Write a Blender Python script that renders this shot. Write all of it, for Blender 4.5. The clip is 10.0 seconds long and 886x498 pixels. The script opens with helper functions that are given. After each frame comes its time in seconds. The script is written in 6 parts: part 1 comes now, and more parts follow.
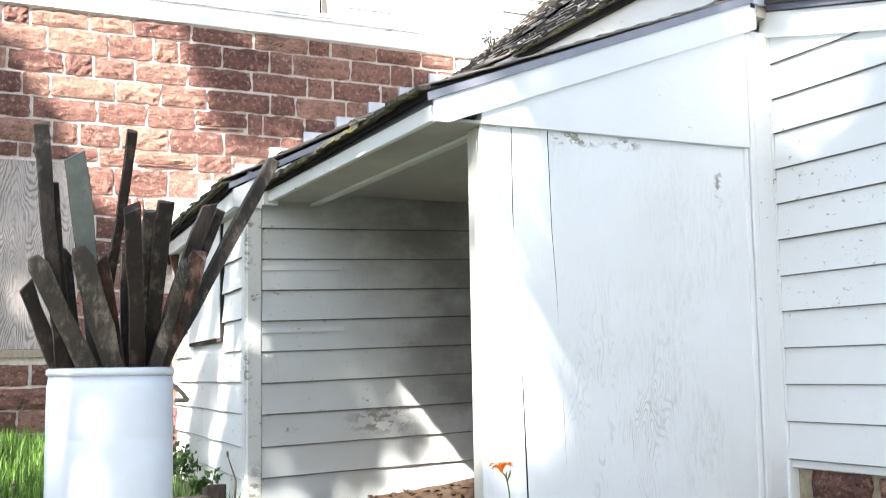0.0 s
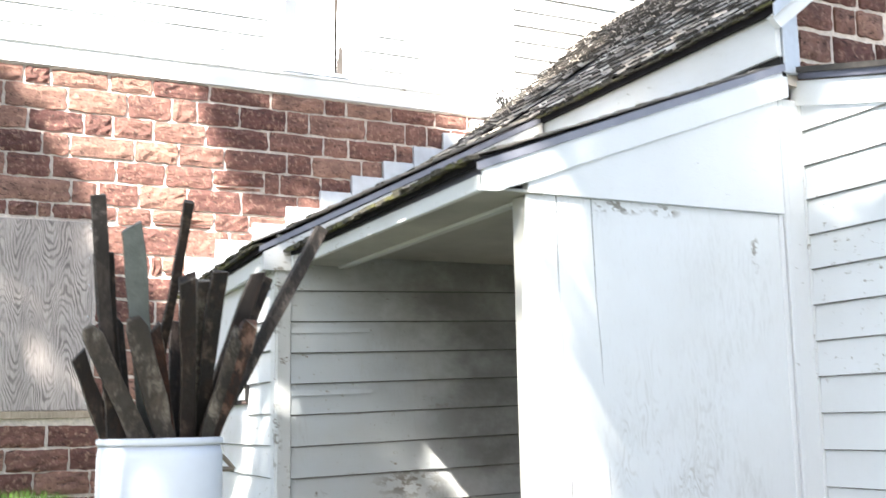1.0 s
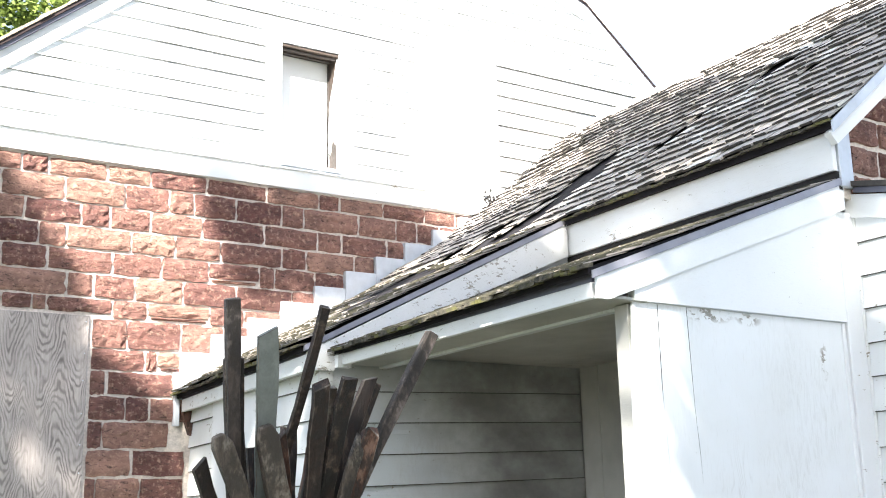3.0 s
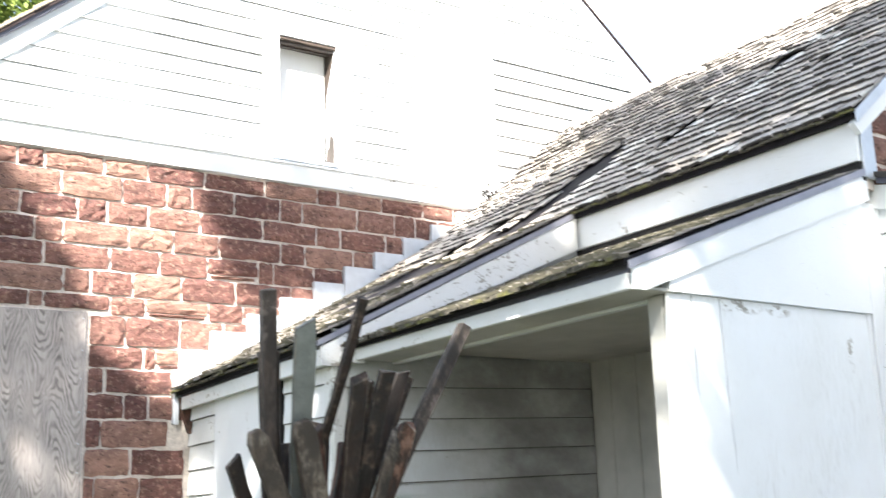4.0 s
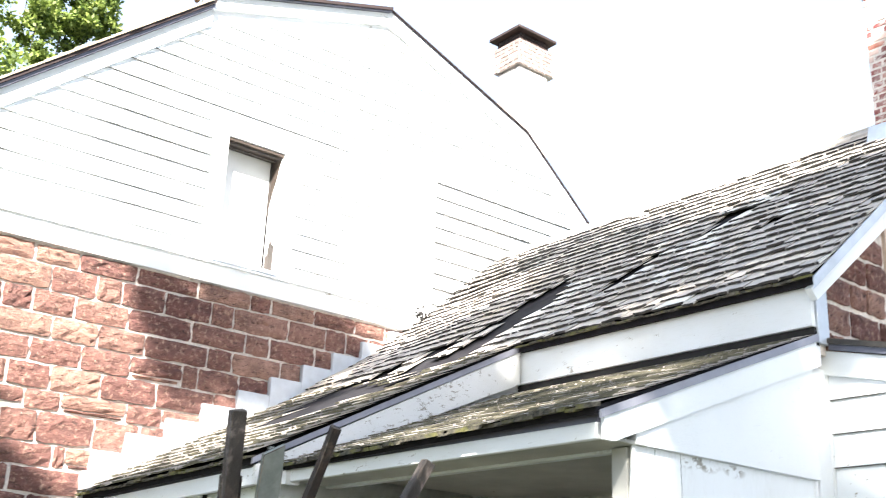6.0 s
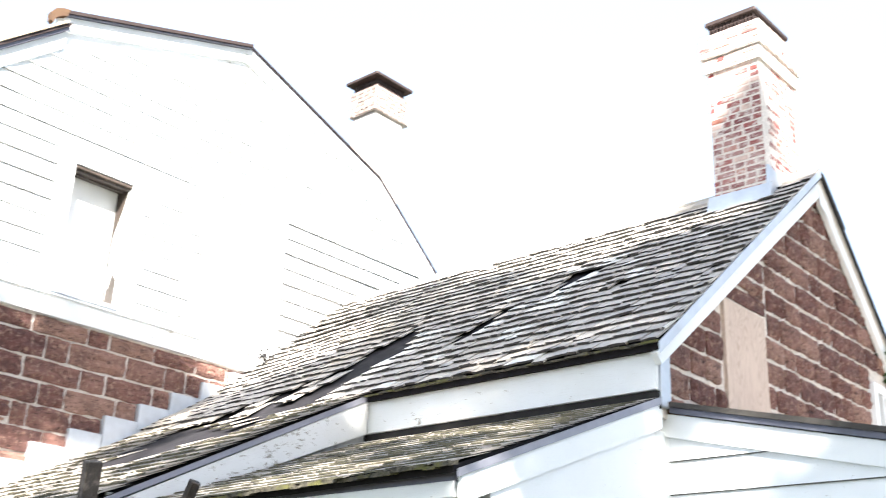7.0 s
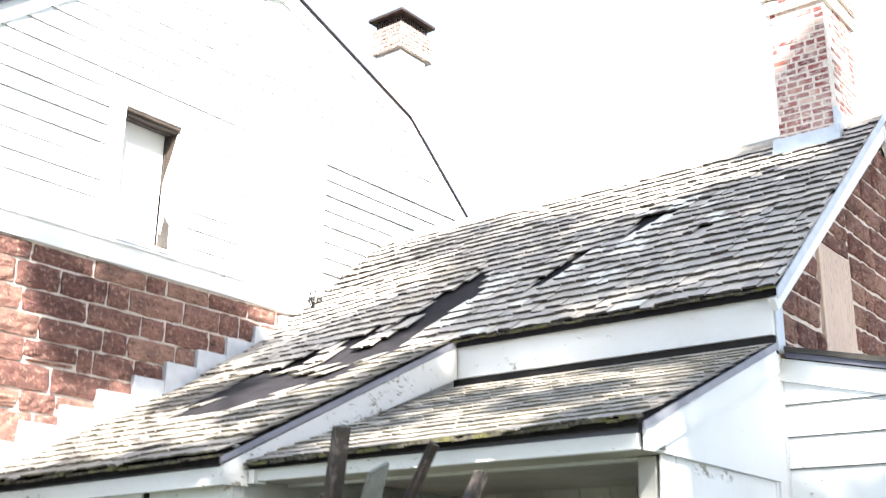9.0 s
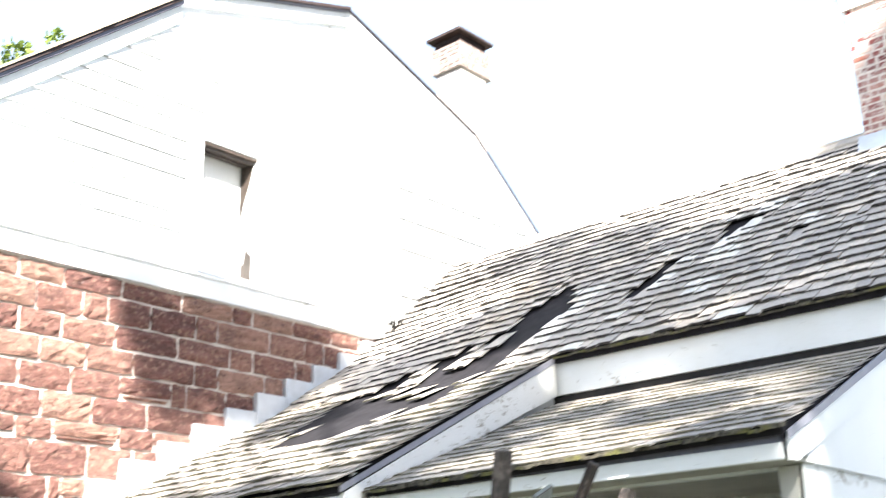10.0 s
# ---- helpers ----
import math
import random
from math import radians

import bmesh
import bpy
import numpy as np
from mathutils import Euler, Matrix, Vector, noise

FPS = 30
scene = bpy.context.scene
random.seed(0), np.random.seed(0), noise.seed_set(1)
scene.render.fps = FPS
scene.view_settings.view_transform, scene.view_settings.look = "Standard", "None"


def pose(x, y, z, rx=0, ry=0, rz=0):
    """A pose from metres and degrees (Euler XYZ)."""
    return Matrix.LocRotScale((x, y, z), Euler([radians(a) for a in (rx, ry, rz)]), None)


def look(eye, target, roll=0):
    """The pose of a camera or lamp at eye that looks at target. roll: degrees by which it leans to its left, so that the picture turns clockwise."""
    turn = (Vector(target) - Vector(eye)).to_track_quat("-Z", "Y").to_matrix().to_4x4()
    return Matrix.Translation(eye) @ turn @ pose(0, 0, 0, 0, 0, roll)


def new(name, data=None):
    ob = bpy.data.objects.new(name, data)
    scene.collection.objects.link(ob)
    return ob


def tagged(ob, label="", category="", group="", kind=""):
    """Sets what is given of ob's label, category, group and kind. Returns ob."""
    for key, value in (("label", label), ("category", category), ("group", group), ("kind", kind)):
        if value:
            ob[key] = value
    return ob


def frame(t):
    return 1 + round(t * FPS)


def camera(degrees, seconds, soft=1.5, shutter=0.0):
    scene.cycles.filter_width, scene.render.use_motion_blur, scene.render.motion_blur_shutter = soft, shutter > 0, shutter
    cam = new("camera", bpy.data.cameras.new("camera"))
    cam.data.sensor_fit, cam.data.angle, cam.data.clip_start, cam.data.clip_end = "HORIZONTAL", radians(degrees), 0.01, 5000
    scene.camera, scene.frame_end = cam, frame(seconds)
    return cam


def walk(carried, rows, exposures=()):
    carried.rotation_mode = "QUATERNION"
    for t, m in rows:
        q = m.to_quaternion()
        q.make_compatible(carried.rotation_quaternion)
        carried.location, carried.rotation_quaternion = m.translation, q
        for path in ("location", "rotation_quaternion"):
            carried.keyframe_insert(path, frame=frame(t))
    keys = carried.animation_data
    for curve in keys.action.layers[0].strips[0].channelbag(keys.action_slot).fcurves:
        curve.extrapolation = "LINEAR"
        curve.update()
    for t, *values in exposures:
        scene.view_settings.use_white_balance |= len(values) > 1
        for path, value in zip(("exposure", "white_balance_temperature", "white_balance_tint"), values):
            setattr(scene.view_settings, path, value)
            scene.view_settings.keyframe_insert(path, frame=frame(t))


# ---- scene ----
cam = camera(43.5, 10.0, 1.0, 0.5)
PATH = [
    (0, (-3.998, -4.577, 0.885), (-3.138, -2.785, 1.105), -1.0),
    (0.5, (-4.105, -4.551, 0.924), (-3.223, -2.776, 1.19), -1.2),
    (1, (-4.273, -4.489, 0.97), (-3.395, -2.719, 1.279), -1.1),
    (1.5, (-4.506, -4.381, 0.999), (-3.638, -2.619, 1.378), -0.8),
    (2, (-4.707, -4.268, 1.026), (-3.778, -2.542, 1.426), -0.9),
    (2.5, (-4.926, -4.125, 1.052), (-3.952, -2.436, 1.497), -1.1),
    (2.7, (-5.057, -4.07, 1.054), (-4.058, -2.402, 1.52), -1.2),
    (3.8, (-5.317, -3.787, 1.124), (-4.216, -2.176, 1.563), -1.9),
    (4, (-5.358, -3.733, 1.067), (-4.277, -2.114, 1.526), -1.8),
    (4.5, (-5.458, -3.665, 1.146), (-4.437, -2.02, 1.648), -0.6),
    (5, (-5.512, -3.563, 1.12), (-4.472, -1.963, 1.716), -1.0),
    (5.2, (-5.565, -3.515, 1.118), (-4.476, -1.958, 1.741), -0.3),
    (6.3, (-5.584, -3.46, 1.201), (-4.359, -2.035, 1.886), 2.9),
    (6.5, (-5.639, -3.456, 1.214), (-4.362, -2.092, 1.928), 2.6),
    (7, (-5.712, -3.383, 1.233), (-4.333, -2.134, 1.966), 2.4),
    (7.5, (-5.886, -3.23, 1.282), (-4.426, -2.108, 2.063), 1.9),
    (8, (-6.045, -3.026, 1.27), (-4.581, -1.937, 2.088), 2.2),
    (8.3, (-6.202, -2.832, 1.285), (-4.712, -1.689, 1.972), 3.4),
    (8.5, (-6.314, -2.755, 1.292), (-4.821, -1.573, 1.902), 3.1),
    (9, (-6.444, -2.551, 1.318), (-4.965, -1.355, 1.936), 0.9),
    (9.5, (-6.553, -2.379, 1.342), (-5.09, -1.212, 2.048), -0.8),
    (10, (-6.671, -2.214, 1.346), (-5.245, -0.97, 1.994), -1.5),
]
walk(cam, [(t, look(eye, target, roll)) for t, eye, target, roll in PATH])

# ---- world, sun, exposure ----
SUN_DIR = Vector((0.52, 0.60, -0.634)).normalized()
world = bpy.data.worlds.new("sky")
scene.world = world
world.use_nodes = True
wn, wl = world.node_tree.nodes, world.node_tree.links
sky = wn.new("ShaderNodeTexSky")
sky.sky_type, sky.sun_disc = 'NISHITA', False
sky.sun_elevation = math.asin(-SUN_DIR.z)
sky.sun_rotation = math.atan2(-SUN_DIR.x, -SUN_DIR.y)
sky.air_density, sky.dust_density, sky.ozone_density = 1.0, 3.0, 1.0
haze = wn.new("ShaderNodeMix")
haze.data_type = 'RGBA'
haze.inputs[0].default_value = 0.6
haze.inputs[7].default_value = (4.08, 4.97, 6.25, 1)
wl.new(sky.outputs[0], haze.inputs[6])
wl.new(haze.outputs[2], wn["Background"].inputs[0])
wn["Background"].inputs[1].default_value = 0.065
scene.view_settings.exposure = 2.42
sun = new("sun", bpy.data.lights.new("sun", 'SUN'))
sun.data.energy, sun.data.angle, sun.data.color = 5.0, radians(0.8), (1.0, 0.94, 0.84)
sun.matrix_world = look((0, 0, 20), Vector((0, 0, 20)) + SUN_DIR)


# ---- materials ----
def tree_of(name):
    m = bpy.data.materials.new(name)
    m.use_nodes = True
    return m, m.node_tree.nodes, m.node_tree.links, m.node_tree.nodes["Principled BSDF"]


def noise_at(n, l, scale, detail=5, rough=0.6, stretch=(1, 1, 1), offset=0.0, distortion=0.0):
    g = n.new("ShaderNodeNewGeometry")
    mp = n.new("ShaderNodeMapping")
    mp.inputs["Scale"].default_value = stretch
    mp.inputs["Location"].default_value = (offset, offset * 0.7, offset * 1.3)
    t = n.new("ShaderNodeTexNoise")
    t.inputs["Scale"].default_value, t.inputs["Detail"].default_value = scale, detail
    t.inputs["Roughness"].default_value, t.inputs["Distortion"].default_value = rough, distortion
    l.new(g.outputs["Position"], mp.inputs[0])
    l.new(mp.outputs[0], t.inputs["Vector"])
    return t.outputs["Fac"]


def ramp(n, l, source, stops):
    r = n.new("ShaderNodeValToRGB")
    e = r.color_ramp.elements
    while len(e) < len(stops):
        e.new(0.5)
    for k, (at, c) in zip(e, stops):
        k.position, k.color = at, (*c, 1) if len(c) == 3 else c
    l.new(source, r.inputs[0])
    return r.outputs[0]


def mix(n, l, fac, a, b, mode='MIX'):
    m = n.new("ShaderNodeMix")
    m.data_type, m.blend_type = 'RGBA', mode
    for value, slot in ((fac, m.inputs[0]), (a, m.inputs[6]), (b, m.inputs[7])):
        if isinstance(value, bpy.types.NodeSocket):
            l.new(value, slot)
        else:
            slot.default_value = value if not isinstance(value, tuple) else (*value, 1)
    return m.outputs[2]


def bump(n, l, b, height, strength, distance=0.01):
    k = n.new("ShaderNodeBump")
    k.inputs["Strength"].default_value, k.inputs["Distance"].default_value = strength, distance
    l.new(height, k.inputs["Height"])
    l.new(k.outputs[0], b.inputs["Normal"])


def piece_random(n, l):
    """A random number for each piece, whether it is its own object or an island of a joined mesh."""
    o, g, a, f = n.new("ShaderNodeObjectInfo"), n.new("ShaderNodeNewGeometry"), n.new("ShaderNodeMath"), n.new("ShaderNodeMath")
    l.new(o.outputs["Random"], a.inputs[0])
    l.new(g.outputs["Random Per Island"], a.inputs[1])
    f.operation = 'FRACT'
    l.new(a.outputs[0], f.inputs[0])
    return f.outputs[0]


G3 = lambda v: (v, v, v)


def spot_mask(n, l, centre, radii, rim=0.6):
    """One in the middle of an ellipsoid, falling to nought at its rim."""
    g, a, b, c = n.new("ShaderNodeNewGeometry"), n.new("ShaderNodeVectorMath"), n.new("ShaderNodeVectorMath"), n.new("ShaderNodeVectorMath")
    a.operation, b.operation, c.operation = 'SUBTRACT', 'DIVIDE', 'LENGTH'
    l.new(g.outputs["Position"], a.inputs[0])
    a.inputs[1].default_value = centre
    l.new(a.outputs[0], b.inputs[0])
    b.inputs[1].default_value = radii
    l.new(b.outputs[0], c.inputs[0])
    return ramp(n, l, c.outputs["Value"], [(rim, G3(1)), (1.0, G3(0))])


def rings(n, l, scale, stretch, lines, offset=0.0):
    """The cathedral grain of rotary-cut veneer: contour lines of a slow noise."""
    t = noise_at(n, l, scale, 1.5, 0.45, stretch, offset, 0.3)
    a, s, k = n.new("ShaderNodeMath"), n.new("ShaderNodeMath"), n.new("ShaderNodeMath")
    a.operation, s.operation, k.operation = 'MULTIPLY', 'SINE', 'MULTIPLY_ADD'
    l.new(t, a.inputs[0])
    a.inputs[1].default_value = lines * 6.283
    l.new(a.outputs[0], s.inputs[0])
    l.new(s.outputs[0], k.inputs[0])
    k.inputs[1].default_value, k.inputs[2].default_value = 0.5, 0.5
    return k.outputs[0]


def times(n, l, a, b):
    m = n.new("ShaderNodeMath")
    m.operation = 'MULTIPLY'
    l.new(a, m.inputs[0])
    l.new(b, m.inputs[1])
    return m.outputs[0]


def white_paint(name, tone=(0.775, 0.812, 0.855), chips=0.70, grain=(3, 3, 30), dirt=0.35, scuff=0.0, worn=(), peel=(), soot_shade=(), chip_scale=7.0, streak=0.25):
    m, n, l, b = tree_of(name)
    big = noise_at(n, l, 1.3, 4, 0.6)
    fine = noise_at(n, l, 9.0, 6, 0.7, grain)
    c = mix(n, l, ramp(n, l, big, [(0.35, G3(0)), (0.75, G3(dirt))]), tone, (0.60, 0.60, 0.56))
    c = mix(n, l, ramp(n, l, fine, [(0.55, G3(0)), (0.8, G3(streak))]), c, (0.5, 0.49, 0.46))
    flake = noise_at(n, l, chip_scale, 8, 0.75, (1, 1, 2.2), 3.0)
    where = noise_at(n, l, 0.9, 2, 0.5, (1, 1, 1), 9.0)
    add = n.new("ShaderNodeMath")
    add.operation = 'MULTIPLY_ADD'
    l.new(where, add.inputs[0])
    add.inputs[1].default_value = 0.35
    l.new(flake, add.inputs[2])
    spot = ramp(n, l, add.outputs[0], [(chips + 0.13, G3(0)), (chips + 0.15, G3(1))])
    c = mix(n, l, spot, c, (0.30, 0.28, 0.25))
    if scuff:
        rub = noise_at(n, l, 5.0, 8, 0.8, (5, 5, 1.1), 13.0, 1.5)
        zone = noise_at(n, l, 1.1, 3, 0.5, (1, 1, 0.8), 21.0)
        both = n.new("ShaderNodeMath")
        both.operation = 'MULTIPLY'
        l.new(ramp(n, l, rub, [(0.48, G3(0)), (0.62, G3(1))]), both.inputs[0])
        l.new(ramp(n, l, zone, [(0.48, G3(0)), (0.62, G3(scuff))]), both.inputs[1])
        c = mix(n, l, both.outputs[0], c, (0.42, 0.42, 0.41))
    for centre, radii in soot_shade:
        # smoky grime on the boards together with painted shade of the deep corner
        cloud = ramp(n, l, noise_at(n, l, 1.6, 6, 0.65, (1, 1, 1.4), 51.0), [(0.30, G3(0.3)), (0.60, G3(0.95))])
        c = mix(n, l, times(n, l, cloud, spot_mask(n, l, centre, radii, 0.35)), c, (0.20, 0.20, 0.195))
    for centre, radii in worn:
        # paint rubbed thin over the veneer's grain
        grainy = ramp(n, l, rings(n, l, 3.2, (3.0, 3.0, 0.8), 15, 5.0), [(0.6, G3(0)), (0.95, G3(0.5))])
        patch = ramp(n, l, noise_at(n, l, 4.0, 5, 0.7, (1.5, 1.5, 0.7), 31.0), [(0.46, G3(0)), (0.6, G3(1))])
        c = mix(n, l, times(n, l, times(n, l, grainy, patch), spot_mask(n, l, centre, radii, 0.3)), c, (0.40, 0.39, 0.36))
    for centre, radii in peel:
        flakes = ramp(n, l, noise_at(n, l, 13.0, 7, 0.7, (1, 1, 1.8), 41.0), [(0.51, G3(0)), (0.54, G3(1))])
        c = mix(n, l, times(n, l, flakes, spot_mask(n, l, centre, radii, 0.4)), c, (0.29, 0.28, 0.26))
    l.new(c, b.inputs["Base Color"])
    b.inputs["Roughness"].default_value = 0.6
    bump(n, l, b, mix(n, l, spot, fine, (0.1, 0.1, 0.1)), 0.35, 0.004)
    return m


def wood(name, dark, light, stretch=(8, 8, 1.2), scale=6.0, rough=0.8):
    m, n, l, b = tree_of(name)
    g = noise_at(n, l, scale, 7, 0.7, stretch, 0, 0.4)
    s = noise_at(n, l, 2.2, 4, 0.6, (1, 1, 1), 5)
    r = piece_random(n, l)
    c = ramp(n, l, g, [(0.3, dark), (0.72, light)])
    c = mix(n, l, ramp(n, l, s, [(0.4, G3(0)), (0.7, G3(0.5))]), c, tuple(0.55 * v for v in dark))
    c = mix(n, l, ramp(n, l, r, [(0, G3(0)), (1, G3(0.35))]), c, light)
    l.new(c, b.inputs["Base Color"])
    b.inputs["Roughness"].default_value = rough
    bump(n, l, b, g, 0.9, 0.010)
    return m


def scrap_wood(name, dark, light, pale):
    """Old timber: long streaks, black rot stains and rubbed pale spots."""
    m, n, l, b = tree_of(name)
    g = noise_at(n, l, 9.0, 8, 0.75, (6, 6, 0.5), 0, 0.6)
    stain = noise_at(n, l, 7.0, 6, 0.7, (1.4, 1.4, 0.7), 5)
    rub = noise_at(n, l, 5.0, 5, 0.7, (2, 2, 0.9), 15)
    r = piece_random(n, l)
    c = ramp(n, l, g, [(0.32, dark), (0.68, light)])
    c = mix(n, l, ramp(n, l, rub, [(0.50, G3(0)), (0.60, G3(0.75))]), c, pale)
    c = mix(n, l, ramp(n, l, stain, [(0.46, G3(0)), (0.54, G3(0.9))]), c, tuple(0.6 * v for v in dark))
    c = mix(n, l, ramp(n, l, r, [(0, G3(0)), (1, G3(0.3))]), c, light)
    l.new(c, b.inputs["Base Color"])
    l.new(ramp(n, l, stain, [(0.4, G3(0.75)), (0.65, G3(0.5))]), b.inputs["Roughness"])
    bump(n, l, b, g, 1.0, 0.012)
    return m


def shingle_mat(name, lichen=0.45, tone=1.0):
    m, n, l, b = tree_of(name)
    r = piece_random(n, l)
    g = noise_at(n, l, 14.0, 6, 0.7, (1, 3, 1))
    big = noise_at(n, l, 0.8, 4, 0.6, (1, 1, 1), 2)
    moss = noise_at(n, l, 2.6, 6, 0.7, (1, 1, 1), 7)
    shades = [(0, (0.36, 0.33, 0.315)), (0.45, (0.445, 0.41, 0.38)), (0.88, (0.525, 0.48, 0.435)), (1, (0.64, 0.575, 0.50))]
    c = ramp(n, l, r, [(at, tuple(tone * v for v in k)) for at, k in shades])
    c = mix(n, l, ramp(n, l, g, [(0.35, G3(0)), (0.75, G3(0.5))]), c, (0.17, 0.16, 0.15))
    c = mix(n, l, ramp(n, l, big, [(0.54, G3(0)), (0.70, G3(lichen))]), c, (0.41, 0.335, 0.245))
    c = mix(n, l, ramp(n, l, moss, [(0.63, G3(0)), (0.71, G3(0.45))]), c, (0.21, 0.185, 0.095))
    l.new(c, b.inputs["Base Color"])
    b.inputs["Roughness"].default_value = 0.85
    bump(n, l, b, g, 0.6, 0.008)
    return m


def moss_mat():
    m, n, l, b = tree_of("mossy_butts")
    g, s = noise_at(n, l, 30, 6, 0.7), noise_at(n, l, 7, 4, 0.6, (1, 1, 1), 4)
    c = ramp(n, l, g, [(0.38, (0.018, 0.016, 0.013)), (0.66, (0.135, 0.122, 0.092))])
    c = mix(n, l, ramp(n, l, s, [(0.51, G3(0)), (0.61, G3(0.85))]), c, (0.12, 0.118, 0.038))
    l.new(c, b.inputs["Base Color"])
    b.inputs["Roughness"].default_value = 0.95
    bump(n, l, b, g, 0.9, 0.012)
    return m


def stone_mat():
    m, n, l, b = tree_of("brownstone")
    r = piece_random(n, l)
    g = noise_at(n, l, 22.0, 8, 0.72)
    s = noise_at(n, l, 5.0, 5, 0.6, (1, 1, 1.6), 4)
    c = ramp(n, l, r, [(0, (0.185, 0.080, 0.071)), (0.35, (0.265, 0.125, 0.104)), (0.7, (0.35, 0.183, 0.147)), (1, (0.44, 0.255, 0.20))])
    c = mix(n, l, ramp(n, l, s, [(0.4, G3(0)), (0.7, G3(0.6))]), c, (0.066, 0.034, 0.034))
    # peach ridges and dark pits put the relief's light and shade into colour
    c = mix(n, l, ramp(n, l, g, [(0.52, G3(0)), (0.68, G3(0.7))]), c, (0.70, 0.45, 0.345))
    pit = noise_at(n, l, 17.0, 7, 0.75, (1, 1, 2.2), 17, 0.8)
    c = mix(n, l, ramp(n, l, pit, [(0.37, G3(0.9)), (0.455, G3(0))]), c, (0.055, 0.033, 0.030))
    fleck = noise_at(n, l, 11.0, 4, 0.6, (2.2, 2.2, 1), 61)
    c = mix(n, l, ramp(n, l, fleck, [(0.74, G3(0)), (0.77, G3(0.8))]), c, (0.72, 0.68, 0.63))
    g = mix(n, l, 0.65, g, pit)
    l.new(c, b.inputs["Base Color"])
    b.inputs["Roughness"].default_value = 0.9
    bump(n, l, b, g, 1.0, 0.075)
    return m


def plain(name, colour, rough=0.7, metal=0.0, scale=12.0, vary=0.25, strength=0.25, stretch=(1, 1, 1)):
    m, n, l, b = tree_of(name)
    g = noise_at(n, l, scale, 6, 0.65, stretch)
    s = noise_at(n, l, scale * 0.12, 4, 0.6, (1, 1, 1), 6)
    low, high = tuple(v * (1 - vary) for v in colour), tuple(min(1, v * (1 + vary)) for v in colour)
    c = ramp(n, l, g, [(0.3, low), (0.7, high)])
    c = mix(n, l, ramp(n, l, s, [(0.4, G3(0)), (0.75, G3(vary))]), c, tuple(0.5 * v for v in colour))
    l.new(c, b.inputs["Base Color"])
    b.inputs["Roughness"].default_value, b.inputs["Metallic"].default_value = rough, metal
    bump(n, l, b, g, strength, 0.006)
    return m


def arches(n, l, wide, tall, pitch, offset=0.0):
    """Cathedral grain: arches stacked in uneven columns. wide: of a column; tall: of an arch; pitch: between its lines."""
    g, x = n.new("ShaderNodeNewGeometry"), n.new("ShaderNodeSeparateXYZ")
    l.new(g.outputs["Position"], x.inputs[0])

    def math_of(kind, a, b, c3=None):
        m = n.new("ShaderNodeMath")
        m.operation = kind
        for slot, v in zip(m.inputs, (a, b, c3)):
            if isinstance(v, bpy.types.NodeSocket):
                l.new(v, slot)
            elif v is not None:
                slot.default_value = v
        return m.outputs[0]

    drift = noise_at(n, l, 1.5, 3, 0.5, (1.5, 1.5, 0.8), offset)
    bend = noise_at(n, l, 3.2, 3, 0.5, (2.0, 2.0, 0.7), offset + 7)
    along = math_of('MULTIPLY_ADD', drift, 0.30, x.outputs["X"])
    wave = math_of('COSINE', math_of('MULTIPLY', along, 6.283 / wide), 0.0)
    high = math_of('MULTIPLY_ADD', wave, tall * 0.5, x.outputs["Z"])
    high = math_of('MULTIPLY_ADD', bend, tall * 1.3, high)
    line = math_of('SINE', math_of('MULTIPLY', high, 6.283 / pitch), 0.0)
    return math_of('MULTIPLY_ADD', line, 0.5, 0.5)


def plywood_mat(name, dark, light):
    m, n, l, b = tree_of(name)
    w = arches(n, l, 0.29, 0.44, 0.098, 2.0)
    fade = ramp(n, l, noise_at(n, l, 3.0, 4, 0.6, (2, 2, 1), 31), [(0.36, G3(0.15)), (0.62, G3(0.95))])
    w = mix(n, l, fade, G3(0.75), w)
    f = noise_at(n, l, 12, 6, 0.7, (6, 6, 0.5))
    c = ramp(n, l, w, [(0.05, dark), (0.7, light)])
    c = mix(n, l, ramp(n, l, f, [(0.4, G3(0)), (0.75, G3(0.6))]), c, tuple(0.7 * v for v in dark))
    s = noise_at(n, l, 2.0, 3, 0.6, (1, 1, 0.6), 3)
    c = mix(n, l, ramp(n, l, s, [(0.42, G3(0)), (0.72, G3(0.45))]), c, dark)
    l.new(c, b.inputs["Base Color"])
    b.inputs["Roughness"].default_value = 0.85
    bump(n, l, b, f, 0.4, 0.004)
    return m


def leaf_mat(name, a, c2):
    m, n, l, b = tree_of(name)
    r = piece_random(n, l)
    c = ramp(n, l, r, [(0, a), (1, c2)])
    l.new(c, b.inputs["Base Color"])
    b.inputs["Roughness"].default_value = 0.55
    b.inputs["Transmission Weight"].default_value = 0.0
    t, add = n.new("ShaderNodeBsdfTranslucent"), n.new("ShaderNodeMixShader")
    l.new(c, t.inputs[0])
    add.inputs[0].default_value = 0.35
    l.new(b.outputs[0], add.inputs[1])
    l.new(t.outputs[0], add.inputs[2])
    l.new(add.outputs[0], n["Material Output"].inputs[0])
    return m


PAINT = white_paint("white_clapboard_paint")
TRIM = white_paint("white_trim_paint", (0.80, 0.83, 0.865), 0.715, (4, 4, 14), 0.25)
FASCIA = white_paint("weathered_fascia_paint", (0.77, 0.80, 0.83), 0.675, (24, 1.4, 34), 0.45, streak=0.6, chip_scale=12.0)
